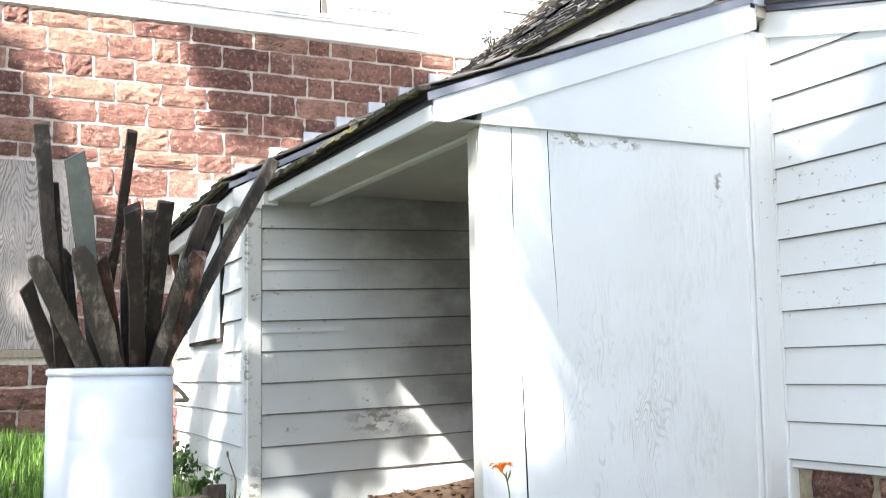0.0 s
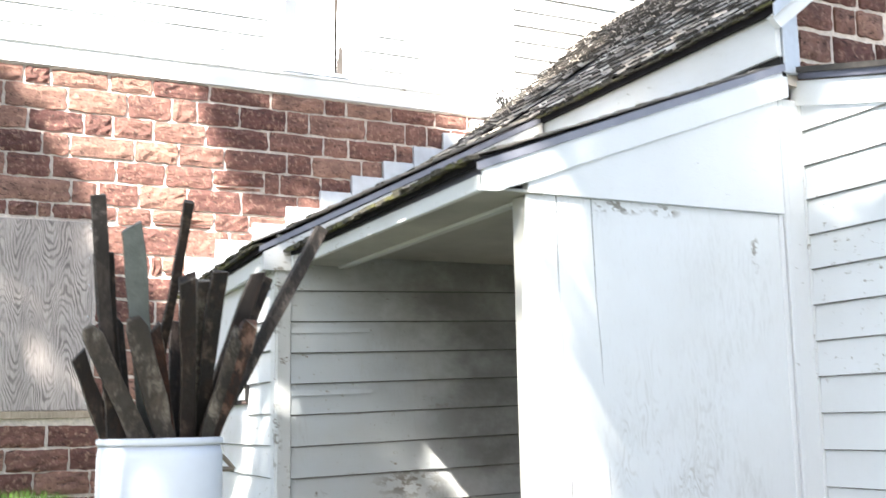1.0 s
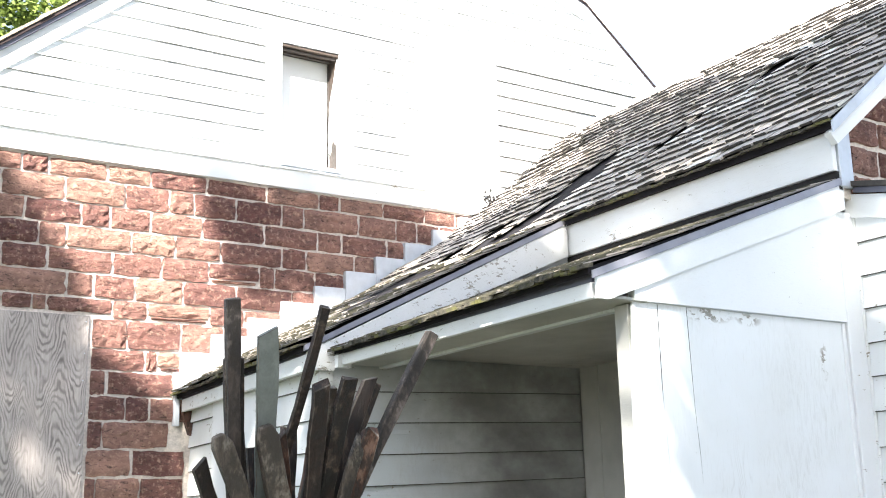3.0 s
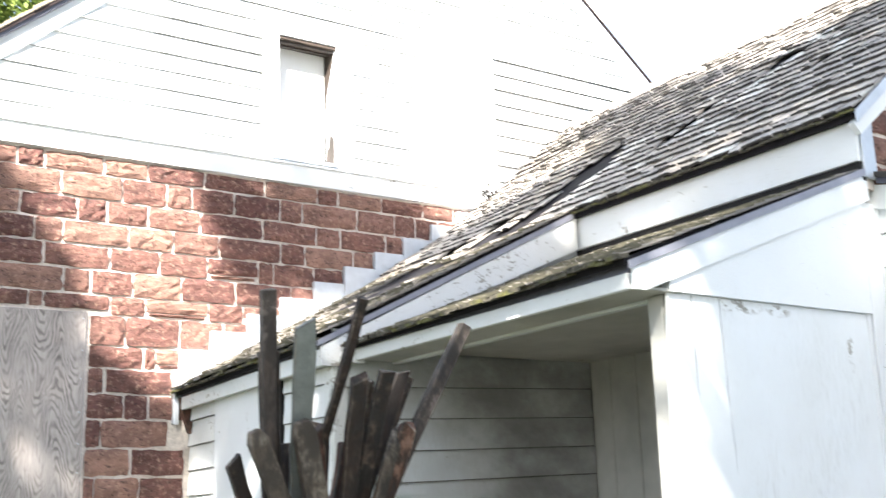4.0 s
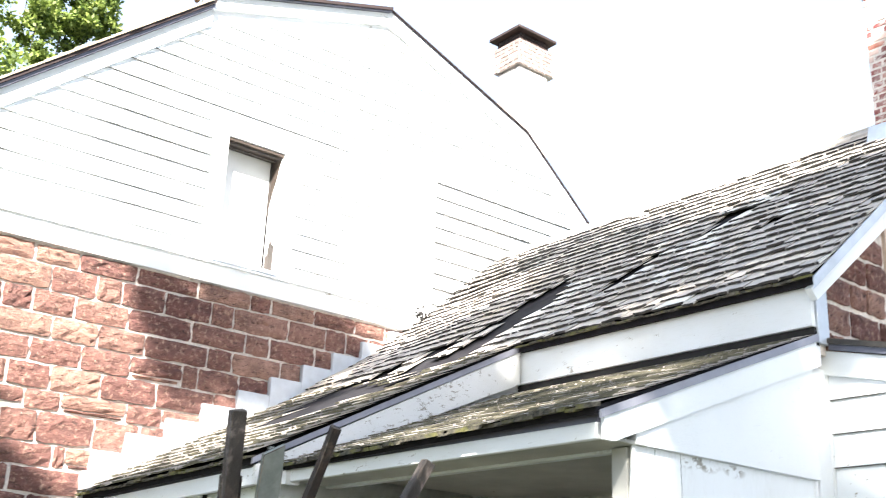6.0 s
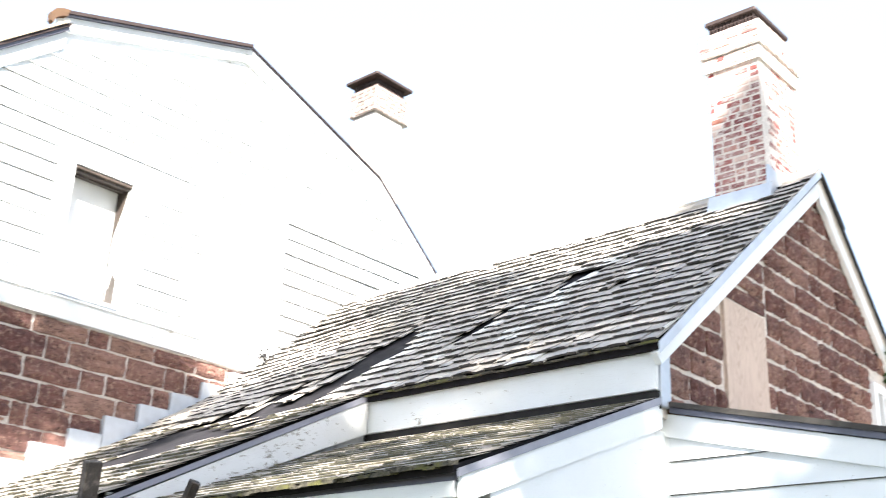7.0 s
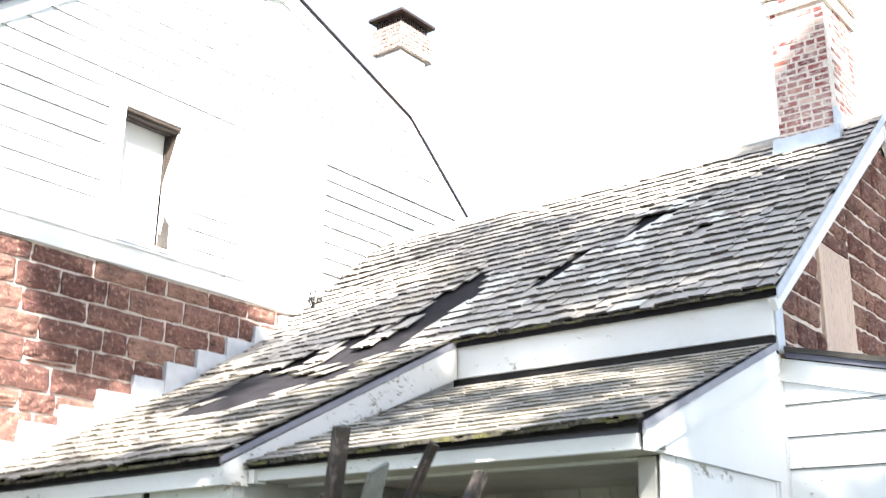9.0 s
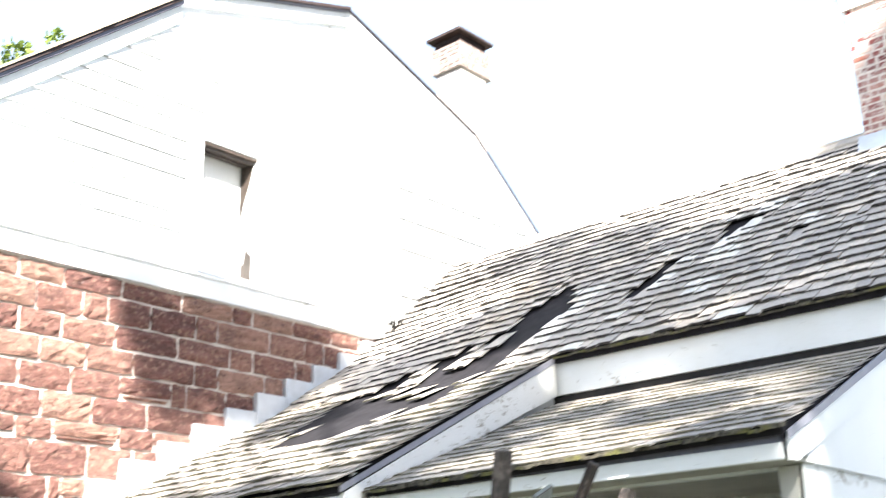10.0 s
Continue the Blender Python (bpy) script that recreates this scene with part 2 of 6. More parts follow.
PANEL = white_paint("white_panel_paint", (0.80, 0.835, 0.87), 0.78, (10, 10, 1.5), 0.3, 0.35, worn=(((-0.80, 0.07, 0.70), (0.5, 0.4, 0.75)),), peel=(((-1.05, 0.05, 2.03), (0.22, 0.2, 0.05)), ((-0.72, 0.07, 2.03), (0.12, 0.2, 0.04)), ((-0.08, 0.12, 1.85), (0.04, 0.2, 0.12))))
FLAKY = white_paint("flaking_white_paint", (0.74, 0.75, 0.765), 0.635, (9, 3, 26), 0.7, chip_scale=15.0, streak=0.85)
# dull white toned far down, putting the shed's inner shade into its colour
INSIDE = white_paint("dull_shaded_white_paint", (0.32, 0.322, 0.312), 0.74, (3, 3, 20), 0.8)
# the last argument puts grime and corner shade on the shed's back wall
WORN = white_paint("weathered_white_paint", (0.635, 0.685, 0.73), 0.69, (3, 3, 26), 0.8, 0.55, chip_scale=12.0, peel=(((-1.02, 2.63, 0.56), (0.32, 0.2, 0.12)), ((-0.75, 2.63, 1.12), (0.25, 0.2, 0.06)), ((-1.65, 2.63, 0.52), (0.18, 0.2, 0.025))), soot_shade=(((-0.35, 2.63, 1.75), (1.15, 0.4, 1.3)), ((-0.2, 2.63, 0.9), (0.8, 0.4, 0.9)), ((-0.75, 2.63, 2.02), (1.25, 0.4, 0.58))))
CORNER = white_paint("weathered_corner_paint", (0.70, 0.725, 0.74), 0.66, (10, 10, 1.4), 0.7, peel=(((-1.93, 2.64, 0.05), (0.12, 0.2, 0.30)), ((-1.985, 2.66, 0.9), (0.05, 0.05, 0.3)), ((-1.985, 2.66, 1.7), (0.05, 0.05, 0.2))))
# dark lap colour that paints the shadow line under each board
LAP = plain("lap_shadow_edge", (0.11, 0.11, 0.105), 0.9, 0, 20, 0.3, 0.3)
ELL_PAINT = white_paint("chipped_clapboard_paint", (0.775, 0.812, 0.855), 0.705, (3, 3, 30), 0.3, chip_scale=15.0)
SIDE_PAINT = white_paint("flaking_clapboard_paint", (0.76, 0.79, 0.82), 0.675, (4, 4, 26), 0.7, chip_scale=11.0)
ELL_CORNER = white_paint("chipped_corner_paint", (0.79, 0.82, 0.855), 0.655, (12, 12, 1.4), 0.4, chip_scale=13.0)


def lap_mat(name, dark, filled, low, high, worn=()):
    """The lower edge of a clapboard: painted lap shadow, broken by noise into lighter (filled) stretches."""
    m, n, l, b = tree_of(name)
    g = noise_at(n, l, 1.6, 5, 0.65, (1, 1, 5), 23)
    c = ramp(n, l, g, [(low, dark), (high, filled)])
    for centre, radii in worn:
        # zones where the painted lap shadow is drawn darker
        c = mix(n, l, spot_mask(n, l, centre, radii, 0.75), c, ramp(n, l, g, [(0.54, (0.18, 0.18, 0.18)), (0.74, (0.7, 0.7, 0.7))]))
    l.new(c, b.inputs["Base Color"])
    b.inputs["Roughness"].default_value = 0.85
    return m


LAP_FAINT = lap_mat("faint_lap_shadow_edge", (0.30, 0.298, 0.296), (0.82, 0.84, 0.86), 0.33, 0.42, (((-1.55, 5.78, 5.28), (0.85, 1, 0.80)), ((-1.0, 5.78, 6.075), (1.6, 1, 0.10)), ((-2.2, 5.78, 6.3), (0.7, 1, 0.5)), ((-3.4, 5.78, 5.0), (0.5, 1, 0.6)), ((0.25, 5.78, 4.75), (0.42, 1, 0.34))))
LAP_STRONG = lap_mat("strong_lap_shadow_edge", (0.08, 0.08, 0.08), (0.70, 0.70, 0.70), 0.60, 0.85)
INSIDE_GREY = white_paint("greyed_white_paint", (0.72, 0.73, 0.745), 0.74, (3, 3, 20), 0.5)
SHINGLE = shingle_mat("weathered_shingle")
SHINGLE_LOW = shingle_mat("lichened_shingle", 0.65, 0.70)
STONE = stone_mat()
MORTAR = plain("lime_mortar", (0.67, 0.61, 0.565), 0.95, 0, 30, 0.25, 0.6)
BASE_MORTAR = plain("earthy_mortar", (0.33, 0.29, 0.21), 0.95, 0, 30, 0.3, 0.6)
PLY = plywood_mat("grey_plywood", (0.17, 0.15, 0.145), (0.49, 0.44, 0.42))
PLY_WARM = plywood_mat("tan_plywood", (0.44, 0.34, 0.28), (0.58, 0.47, 0.40))
FELT = plain("roofing_felt", (0.021, 0.020, 0.024), 0.95, 0, 9, 0.3, 0.3)
FELT.node_tree.nodes["Principled BSDF"].inputs["Specular IOR Level"].default_value = 0.12
# near black for gaps, also laid where only eave shade lies
DARK = plain("near_black", (0.013, 0.012, 0.012), 0.9, 0, 9, 0.3, 0.3)
LEAD = plain("flashing_metal", (0.56, 0.60, 0.66), 0.45, 0.35, 6, 0.12, 0.1)
EDGE = plain("grey_edge_and_shade", (0.115, 0.118, 0.155), 0.5, 0.2, 6, 0.15, 0.1)
RAKE_EDGE = plain("dull_rake_metal", (0.26, 0.265, 0.315), 0.5, 0.2, 6, 0.15, 0.1)
RED_EDGE = plain("dark_red_roof_edge", (0.030, 0.018, 0.019), 0.8, 0, 10, 0.3, 0.3)
BRICK_JOINT = plain("pale_brick_joint", (0.66, 0.61, 0.58), 0.95, 0, 40, 0.2, 0.6)
CAP = plain("rusted_cap_metal", (0.065, 0.045, 0.042), 0.6, 0.4, 14, 0.35, 0.2)
PLASTIC = plain("white_plastic", (0.72, 0.765, 0.85), 0.35, 0, 3, 0.06, 0.05)
LITTER = plain("leaf_litter", (0.05, 0.025, 0.012), 0.95, 0, 25, 0.5, 0.9)
GRASS = leaf_mat("grass_blades", (0.05, 0.12, 0.015), (0.13, 0.24, 0.04))
LEAF = leaf_mat("green_leaves", (0.045, 0.11, 0.018), (0.20, 0.30, 0.06))
# far foliage: sunlit highlights and dark inside put into the leaf colours
FAR_LEAF = leaf_mat("sunny_tree_leaves", (0.035, 0.075, 0.012), (0.30, 0.38, 0.09))
IVY = leaf_mat("ivy_leaves", (0.02, 0.05, 0.012), (0.06, 0.12, 0.03))
PETAL = leaf_mat("orange_petals", (0.9, 0.20, 0.015), (0.95, 0.36, 0.04))
BARK = wood("bark", (0.05, 0.04, 0.03), (0.12, 0.10, 0.08), (6, 6, 1))
WOOD_DARK = scrap_wood("dark_wet_wood", (0.0035, 0.0024, 0.0020), (0.040, 0.022, 0.016), (0.13, 0.092, 0.072))
WOOD_RED = scrap_wood("red_brown_wood", (0.008, 0.004, 0.003), (0.11, 0.042, 0.024), (0.24, 0.14, 0.10))
WOOD_GREY = scrap_wood("silvered_wood", (0.012, 0.009, 0.007), (0.125, 0.098, 0.076), (0.31, 0.27, 0.22))
WOOD_LEAN = scrap_wood("worn_leaning_wood", (0.012, 0.009, 0.008), (0.095, 0.072, 0.062), (0.24, 0.20, 0.18))
ROT = wood("rotten_grey_wood", (0.010, 0.008, 0.008), (0.105, 0.088, 0.08), (16, 16, 0.6))
# weathered butts, darkened further to paint the shadow lines between courses
END = plain("dark_shingle_butts", (0.058, 0.053, 0.050), 0.95, 0, 20, 0.35, 0.4)
END_LOW = plain("lichened_shingle_butts", (0.125, 0.118, 0.085), 0.95, 0, 20, 0.45, 0.4)
EDGE_WOOD = scrap_wood("worn_timber_edge", (0.018, 0.014, 0.011), (0.17, 0.135, 0.11), (0.34, 0.29, 0.24))
WOOD_GREEN = wood("grey_green_painted_wood", (0.125, 0.14, 0.135), (0.25, 0.27, 0.26), (3, 3, 2))
WOOD_PALE = wood("pale_split_wood", (0.26, 0.21, 0.16), (0.45, 0.38, 0.30))
WOOD_BARE = wood("bleached_bare_shingle", (0.55, 0.53, 0.49), (0.85, 0.83, 0.78), (1, 6, 1))
OLD_BROWN = wood("bare_brown_wood", (0.04, 0.022, 0.014), (0.14, 0.075, 0.038), (2, 2, 2))
MOSS = moss_mat()
OLD_FRAME = wood("bare_frame_wood", (0.018, 0.012, 0.010), (0.10, 0.074, 0.060), (2, 2, 14))
GLASS = plain("dark_window_glass", (0.03, 0.035, 0.04), 0.08, 0, 2, 0.1, 0.02)


def brick_mat():
    m, n, l, b = tree_of("old_red_brick")
    r = piece_random(n, l)
    g = noise_at(n, l, 30, 7, 0.7)
    w = noise_at(n, l, 3.5, 5, 0.65, (1, 1, 1), 8)
    c = ramp(n, l, r, [(0, (0.15, 0.038, 0.042)), (0.5, (0.24, 0.062, 0.060)), (0.9, (0.31, 0.10, 0.09)), (1, (0.45, 0.14, 0.06))])
    c = mix(n, l, ramp(n, l, g, [(0.45, G3(0)), (0.8, G3(0.5))]), c, (0.12, 0.05, 0.045))
    c = mix(n, l, ramp(n, l, w, [(0.46, G3(0.0)), (0.64, G3(0.35))]), c, (0.66, 0.58, 0.55))
    # lime and mortar smeared over the faces
    smear = noise_at(n, l, 11, 8, 0.78, (1, 1, 1.7), 27, 0.6)
    c = mix(n, l, ramp(n, l, smear, [(0.51, G3(0)), (0.58, G3(0.8))]), c, (0.62, 0.56, 0.54))
    l.new(c, b.inputs["Base Color"])
    b.inputs["Roughness"].default_value = 0.9
    bump(n, l, b, g, 0.6, 0.008)
    return m


BRICK = brick_mat()
FAR_BRICK = plain("pinkish_far_brick", (0.26, 0.20, 0.185), 0.95, 0, 22, 0.4, 0.6)
# pale brick colour standing for brick whitened by strong sun
BRICK_PALE = plain("sunlit_pale_brick", (0.58, 0.44, 0.40), 0.95, 0, 18, 0.25, 0.6)


# ---- building helpers ----
def thing(name, label, category, kind="", group=""):
    return tagged(new(name), label, category, group, kind)


def mesh_of(name, bm):
    me = bpy.data.meshes.new(name)
    bmesh.ops.recalc_face_normals(bm, faces=bm.faces)
    bm.to_mesh(me)
    bm.free()
    return me


def part(name, bm, material, parent=None, label="", smooth=False):
    me = mesh_of(name, bm)
    me.materials.append(material)
    if smooth:
        for p in me.polygons:
            p.use_smooth = True
    ob = new(name, me)
    ob.parent = parent
    if label:
        tagged(ob, label)
    return ob


def box(bm, x0, x1, y0, y1, z0, z1, bevel=0.0):
    vs = [bm.verts.new((x, y, z)) for x in (x0, x1) for y in (y0, y1) for z in (z0, z1)]
    fs = [bm.faces.new([vs[i] for i in q]) for q in ((0, 1, 3, 2), (4, 6, 7, 5), (0, 4, 5, 1), (2, 3, 7, 6), (0, 2, 6, 4), (1, 5, 7, 3))]
    if bevel:
        bmesh.ops.bevel(bm, geom=list({e for f in fs for e in f.edges}), offset=bevel, segments=1, affect='EDGES')
    return bm


def prism(bm, pts, off):
    """A polygon of points pushed along the vector off."""
    a = [bm.verts.new(p) for p in pts]
    b = [bm.verts.new(Vector(p) + Vector(off)) for p in pts]
    k = len(a)
    bm.faces.new(a)
    bm.faces.new(b[::-1])
    for i in range(k):
        bm.faces.new((a[i], b[i], b[(i + 1) % k], a[(i + 1) % k]))
    return bm


def rod(bm, p, q, r0, r1, sides=8):
    p, q = Vector(p), Vector(q)
    turn = (q - p).to_track_quat('Z', 'Y').to_matrix()
    ring = []
    for at, r in ((p, r0), (q, r1)):
        ring.append([bm.verts.new(at + turn @ Vector((r * math.cos(a), r * math.sin(a), 0))) for a in (2 * math.pi * i / sides for i in range(sides))])
    bm.faces.new(ring[0][::-1])
    bm.faces.new(ring[1])
    for i in range(sides):
        bm.faces.new((ring[0][i], ring[0][(i + 1) % sides], ring[1][(i + 1) % sides], ring[1][i]))
    return bm


def plank(bm, x0, x1, y0, y1, z0, z1):
    return box(bm, x0, x1, y0, y1, z0, z1, 0.004)


def piece(name, me, m, parent):
    ob = new(name, me)
    ob.matrix_world = m
    ob.parent = parent
    return ob


def stone_mesh(k):
    """A rock-faced block, 1 x 1 x 1, its face towards -y."""
    rnd = random.Random(k)
    bm = bmesh.new()
    nx, nz = 7, 5
    face = {}
    for i in range(nx):
        for j in range(nz):
            edge = (i in (0, nx - 1)) + (j in (0, nz - 1))
            x, z = i / (nx - 1) - 0.5, j / (nz - 1) - 0.5
            y = -0.5 + (rnd.uniform(0.08, 0.2) if edge else rnd.uniform(-0.16, 0.08) + 0.05 * math.sin(5 * x + k) * math.cos(4 * z + k))
            if edge == 2:
                x, z = x * rnd.uniform(0.95, 1.0), z * rnd.uniform(0.90, 1.0)
            elif edge:
                x, z = x + rnd.uniform(-0.022, 0.02) * (1 if x > 0 else -1), z + rnd.uniform(-0.05, 0.035) * (1 if z > 0 else -1)
            else:
                x, z = x + rnd.uniform(-0.05, 0.05), z + rnd.uniform(-0.06, 0.06)
            face[i, j] = bm.verts.new((x, y, z))
    for i in range(nx - 1):
        for j in range(nz - 1):
            bm.faces.new((face[i, j], face[i + 1, j], face[i + 1, j + 1], face[i, j + 1]))
    ring = [face[i, 0] for i in range(nx)] + [face[nx - 1, j] for j in range(1, nz)] + [face[i, nz - 1] for i in range(nx - 2, -1, -1)] + [face[0, j] for j in range(nz - 2, 0, -1)]
    back = [bm.verts.new((v.co.x, 0.5, v.co.z)) for v in ring]
    for i in range(len(ring)):
        bm.faces.new((ring[i], back[i], back[(i + 1) % len(ring)], ring[(i + 1) % len(ring)]))
    me = mesh_of("stone", bm)
    me.materials.append(STONE)
    return me


STONES = [stone_mesh(k) for k in range(14)]


def stone_courses(parent, x0, x1, z0, z1, y, course, widths, keep, seed, joint=0.022, depth=0.10):
    """Blocks laid in courses on a wall that faces -y; keep(a, b, c, d) clips a block's x and z span or refuses it."""
    rnd = random.Random(seed)
    z = z0
    while z < z1 - 0.03:
        h = min(course * rnd.uniform(0.86, 1.14), z1 - z)
        if z1 - z - h < 0.13:
            h = z1 - z
        x = x0 - rnd.uniform(0, 0.3)
        while x < x1:
            w = rnd.uniform(*widths)
            span = keep(x, x + w, z, z + h)
            if span:
                a, b, c, d = span
                if b - a > 0.07 and d - c > 0.05:
                    size = Vector((b - a - joint, depth, d - c - joint))
                    m = Matrix.LocRotScale(((a + b) / 2, y + depth * 0.5 - rnd.uniform(0, 0.012), (c + d) / 2 + rnd.uniform(-0.004, 0.004)), Euler((0, rnd.uniform(-0.012, 0.012), 0)), size)
                    piece("stone", rnd.choice(STONES), m, parent)
            x += w
        z += h


def clapboards(parent, base, along, out, spans, z0, exposure, mat, count, thick=0.018, seed=1, jitter=0.004, worn=0.0, lap=None):
    """Lapped boards up a wall. base: a point of the wall's face at z = 0; along: unit vector; out: unit normal.
    spans(z_low, z_high): for each board, a list of (start_low, end_low, start_high, end_high) along the wall."""
    rnd = random.Random(seed)
    base, along, out = Vector(base), Vector(along), Vector(out)
    for i in range(count):
        a, b = z0 + i * exposure + rnd.uniform(-jitter, jitter), z0 + (i + 1) * exposure + 0.012
        for s0, e0, s1, e1 in spans(a, b):
            if e0 - s0 < 0.02:
                continue
            bm = bmesh.new()
            t = thick * rnd.uniform(0.85, 1.2)
            sag = rnd.uniform(-jitter, jitter)
            ring = []
            # worn: height of the lower edge that takes the painted lap shadow
            rim = ((a, 0, s0, e0), (a, t - 0.004, s0, e0), (a + worn, t, s0, e0), (b, 0.004, s1, e1), (b, 0, s1, e1)) if worn else ((a, 0, s0, e0), (a, t, s0, e0), (b, 0.004, s1, e1), (b, 0, s1, e1))
            for z, d, s, e in rim:
                ring.append([bm.verts.new(base + along * p + out * d + Vector((0, 0, z + (sag if p == e else 0)))) for p in (s, e)])
            for k in range(len(ring)):
                p, q = ring[k], ring[(k + 1) % len(ring)]
                face = bm.faces.new((p[0], q[0], q[1], p[1]))
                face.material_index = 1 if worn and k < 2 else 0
            bm.faces.new([r[0] for r in ring])
            bm.faces.new([r[1] for r in ring][::-1])
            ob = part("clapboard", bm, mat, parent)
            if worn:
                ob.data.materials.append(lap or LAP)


def shingle_mesh(k, mat, butt, calm=1.0):
    """A riven shingle, 1 x 1 x 1: x across, y up the slope from the butt, z thick."""
    rnd = random.Random(50 + k)
    bm = bmesh.new()
    base = 1.3 + calm * rnd.uniform(-0.15, 0.2)
    lift = [base + calm * rnd.uniform(-0.2, 0.28) for _ in range(3)]
    slant = rnd.uniform(-0.030, 0.030)
    cut = [slant * (i - 1) + rnd.uniform(-0.022, 0.022) for i in range(3)]
    low, top, tail = [], [], []
    for i, x in enumerate((-0.5, 0.0, 0.5)):
        low.append(bm.verts.new((x, cut[i], lift[i])))
        top.append(bm.verts.new((x, cut[i], lift[i] + 1.0)))
        tail.append(bm.verts.new((x, 1.0, -0.2)))
    for i in (0, 1):
        bm.faces.new((low[i], low[i + 1], top[i + 1], top[i])).material_index = 1
        bm.faces.new((top[i], top[i + 1], tail[i + 1], tail[i]))
        bm.faces.new((low[i + 1], low[i], tail[i], tail[i + 1]))
    bm.faces.new((low[0], top[0], tail[0]))
    bm.faces.new((low[2], tail[2], top[2]))
    me = mesh_of("shingle", bm)
    me.materials.append(mat)
    me.materials.append(butt)
    return me


SHINGLES = [shingle_mesh(k, SHINGLE, END, 0.65) for k in range(10)]
LOW_SHINGLES = [shingle_mesh(k, SHINGLE_LOW, END_LOW, 0.45) for k in range(10)]


def shingles(roof, eave, up, length, exposure, rows, missing, seed, own, thick=0.0155, skew=0.0, pale=None, front=None, top=None, kit=SHINGLES, dip=None):
    """Rows of shingles on a slope. eave: the lower corner nearest the gable; the eave runs along +y for length;
    up: unit vector up the slope. own(u, v): is it a piece of its own. skew: metres by which the eave's far end lies towards +x;
    top: the two ends of the slope's upper edge, where it is not parallel to the eave."""
    rnd = random.Random(seed)
    eave, up = Vector(eave), Vector(up)
    side = Vector((skew / length, 1, 0)).normalized()
    normal = side.cross(up).normalized()
    if normal.z < 0:
        normal = -normal
    basis = Matrix((-side, up, normal)).transposed()
    rest_v, rest_f, rest_m, made = [], [], [], 0
    pale_v, pale_f, pale_m = [], [], []
    for r in range(rows):
        u = -rnd.uniform(0, 0.1)
        v = r * exposure
        wave = rnd.uniform(-0.006, 0.006)
        while u < length:
            w = rnd.uniform(0.075, 0.17)
            a, b = max(u, front(v) if front else 0), min(u + w, length)
            u += w
            if b - a < 0.03 or missing((a + b) / 2, v + exposure / 2, rnd):
                continue
            slip = -rnd.uniform(0.02, 0.07) if rnd.random() < 0.04 else rnd.uniform(-0.010, 0.010)
            size = Vector((b - a - rnd.choice((0.004, 0.005, 0.010)), exposure * 2.15, thick * rnd.uniform(0.85, 1.2)))
            at = eave + side * ((a + b) / 2)
            if top:
                rise = Vector(top[0]).lerp(Vector(top[1]), (a + b) / 2 / length) - at
                up = rise.normalized()
                normal = side.cross(up).normalized()
                normal = -normal if normal.z < 0 else normal
                basis = Matrix((-side, normal.cross(-side), normal)).transposed()
            at += up * (v + slip + wave) + normal * 0.004
            if dip:
                at.z += dip(at.x, at.y)
            turn = basis.to_4x4() @ Euler((0, 0, rnd.gauss(0, 0.010) if rnd.random() < 0.94 else rnd.gauss(0, 0.06))).to_matrix().to_4x4()
            m = Matrix.Translation(at) @ turn @ Matrix.Diagonal((*size, 1))
            me = rnd.choice(kit)
            if pale and pale((a + b) / 2, v, rnd):
                k = len(pale_v)
                pale_v.extend((m @ p.co)[:] for p in me.vertices)
                pale_f.extend(tuple(k + i for i in p.vertices) for p in me.polygons)
                pale_m.extend(p.material_index for p in me.polygons)
            elif made < 300 and own((a + b) / 2, v):
                piece("shingle", me, m, roof)
                made += 1
            else:
                k = len(rest_v)
                rest_v.extend((m @ p.co)[:] for p in me.vertices)
                rest_f.extend(tuple(k + i for i in p.vertices) for p in me.polygons)
                rest_m.extend(p.material_index for p in me.polygons)
    for name, v3, f3, m3, mat in (("shingle_field", rest_v, rest_f, rest_m, kit[0].materials[0]), ("bare_shingles", pale_v, pale_f, pale_m, WOOD_BARE)):
        if v3:
            me = bpy.data.meshes.new(name)
            me.from_pydata(v3, [], f3)
            me.materials.append(mat)
            me.materials.append(kit[0].materials[1])
            me.polygons.foreach_set("material_index", m3)
            ob = new(name, me)
            ob.parent = roof
            tagged(ob, kind="stuff")


def leaf_cloud(name, centres, count, size, mat, parent, seed, flat=0.6):
    """Leaves scattered in uneven balls (x, y, z, radius)."""
    rnd = np.random.RandomState(seed)
    vs, fs = [], []
    total = sum(c[3] ** 2 for c in centres)
    for cx, cy, cz, cr in centres:
        for _ in range(int(count * cr * cr / total)):
            d = rnd.normal(size=3)
            d /= np.linalg.norm(d)
            p = np.array((cx, cy, cz)) + d * cr * rnd.uniform(0.25, 1.0) ** 0.6 * np.array((1, 1, flat))
            a, b = rnd.normal(size=3), rnd.normal(size=3)
            a /= np.linalg.norm(a)
            b -= a * (a @ b)
            b /= np.linalg.norm(b)
            s = size * rnd.uniform(0.6, 1.3)
            k = len(vs)
            vs += [tuple(p), tuple(p + a * s * 0.5 + b * s * 0.32), tuple(p + a * s), tuple(p + a * s * 0.5 - b * s * 0.32)]
            fs.append((k, k + 1, k + 2, k + 3))
    me = bpy.data.meshes.new(name)
    me.from_pydata(vs, [], fs)
    me.materials.append(mat)
    ob = new(name, me)
    ob.parent = parent
    return ob


def clumps(balls, seed, each=26, share=0.30):
    """Breaks the big balls of a crown into small uneven clumps on and in them."""
    r = random.Random(seed)
    out = []
    for x, y, z, radius in balls:
        for _ in range(each):
            d = Vector((r.gauss(0, 1), r.gauss(0, 1), r.gauss(0, 1))).normalized() * radius * r.uniform(0.45, 1.02)
            out.append((x + d.x, y + d.y, z + 0.85 * d.z, radius * share * r.uniform(0.55, 1.25)))
    return out


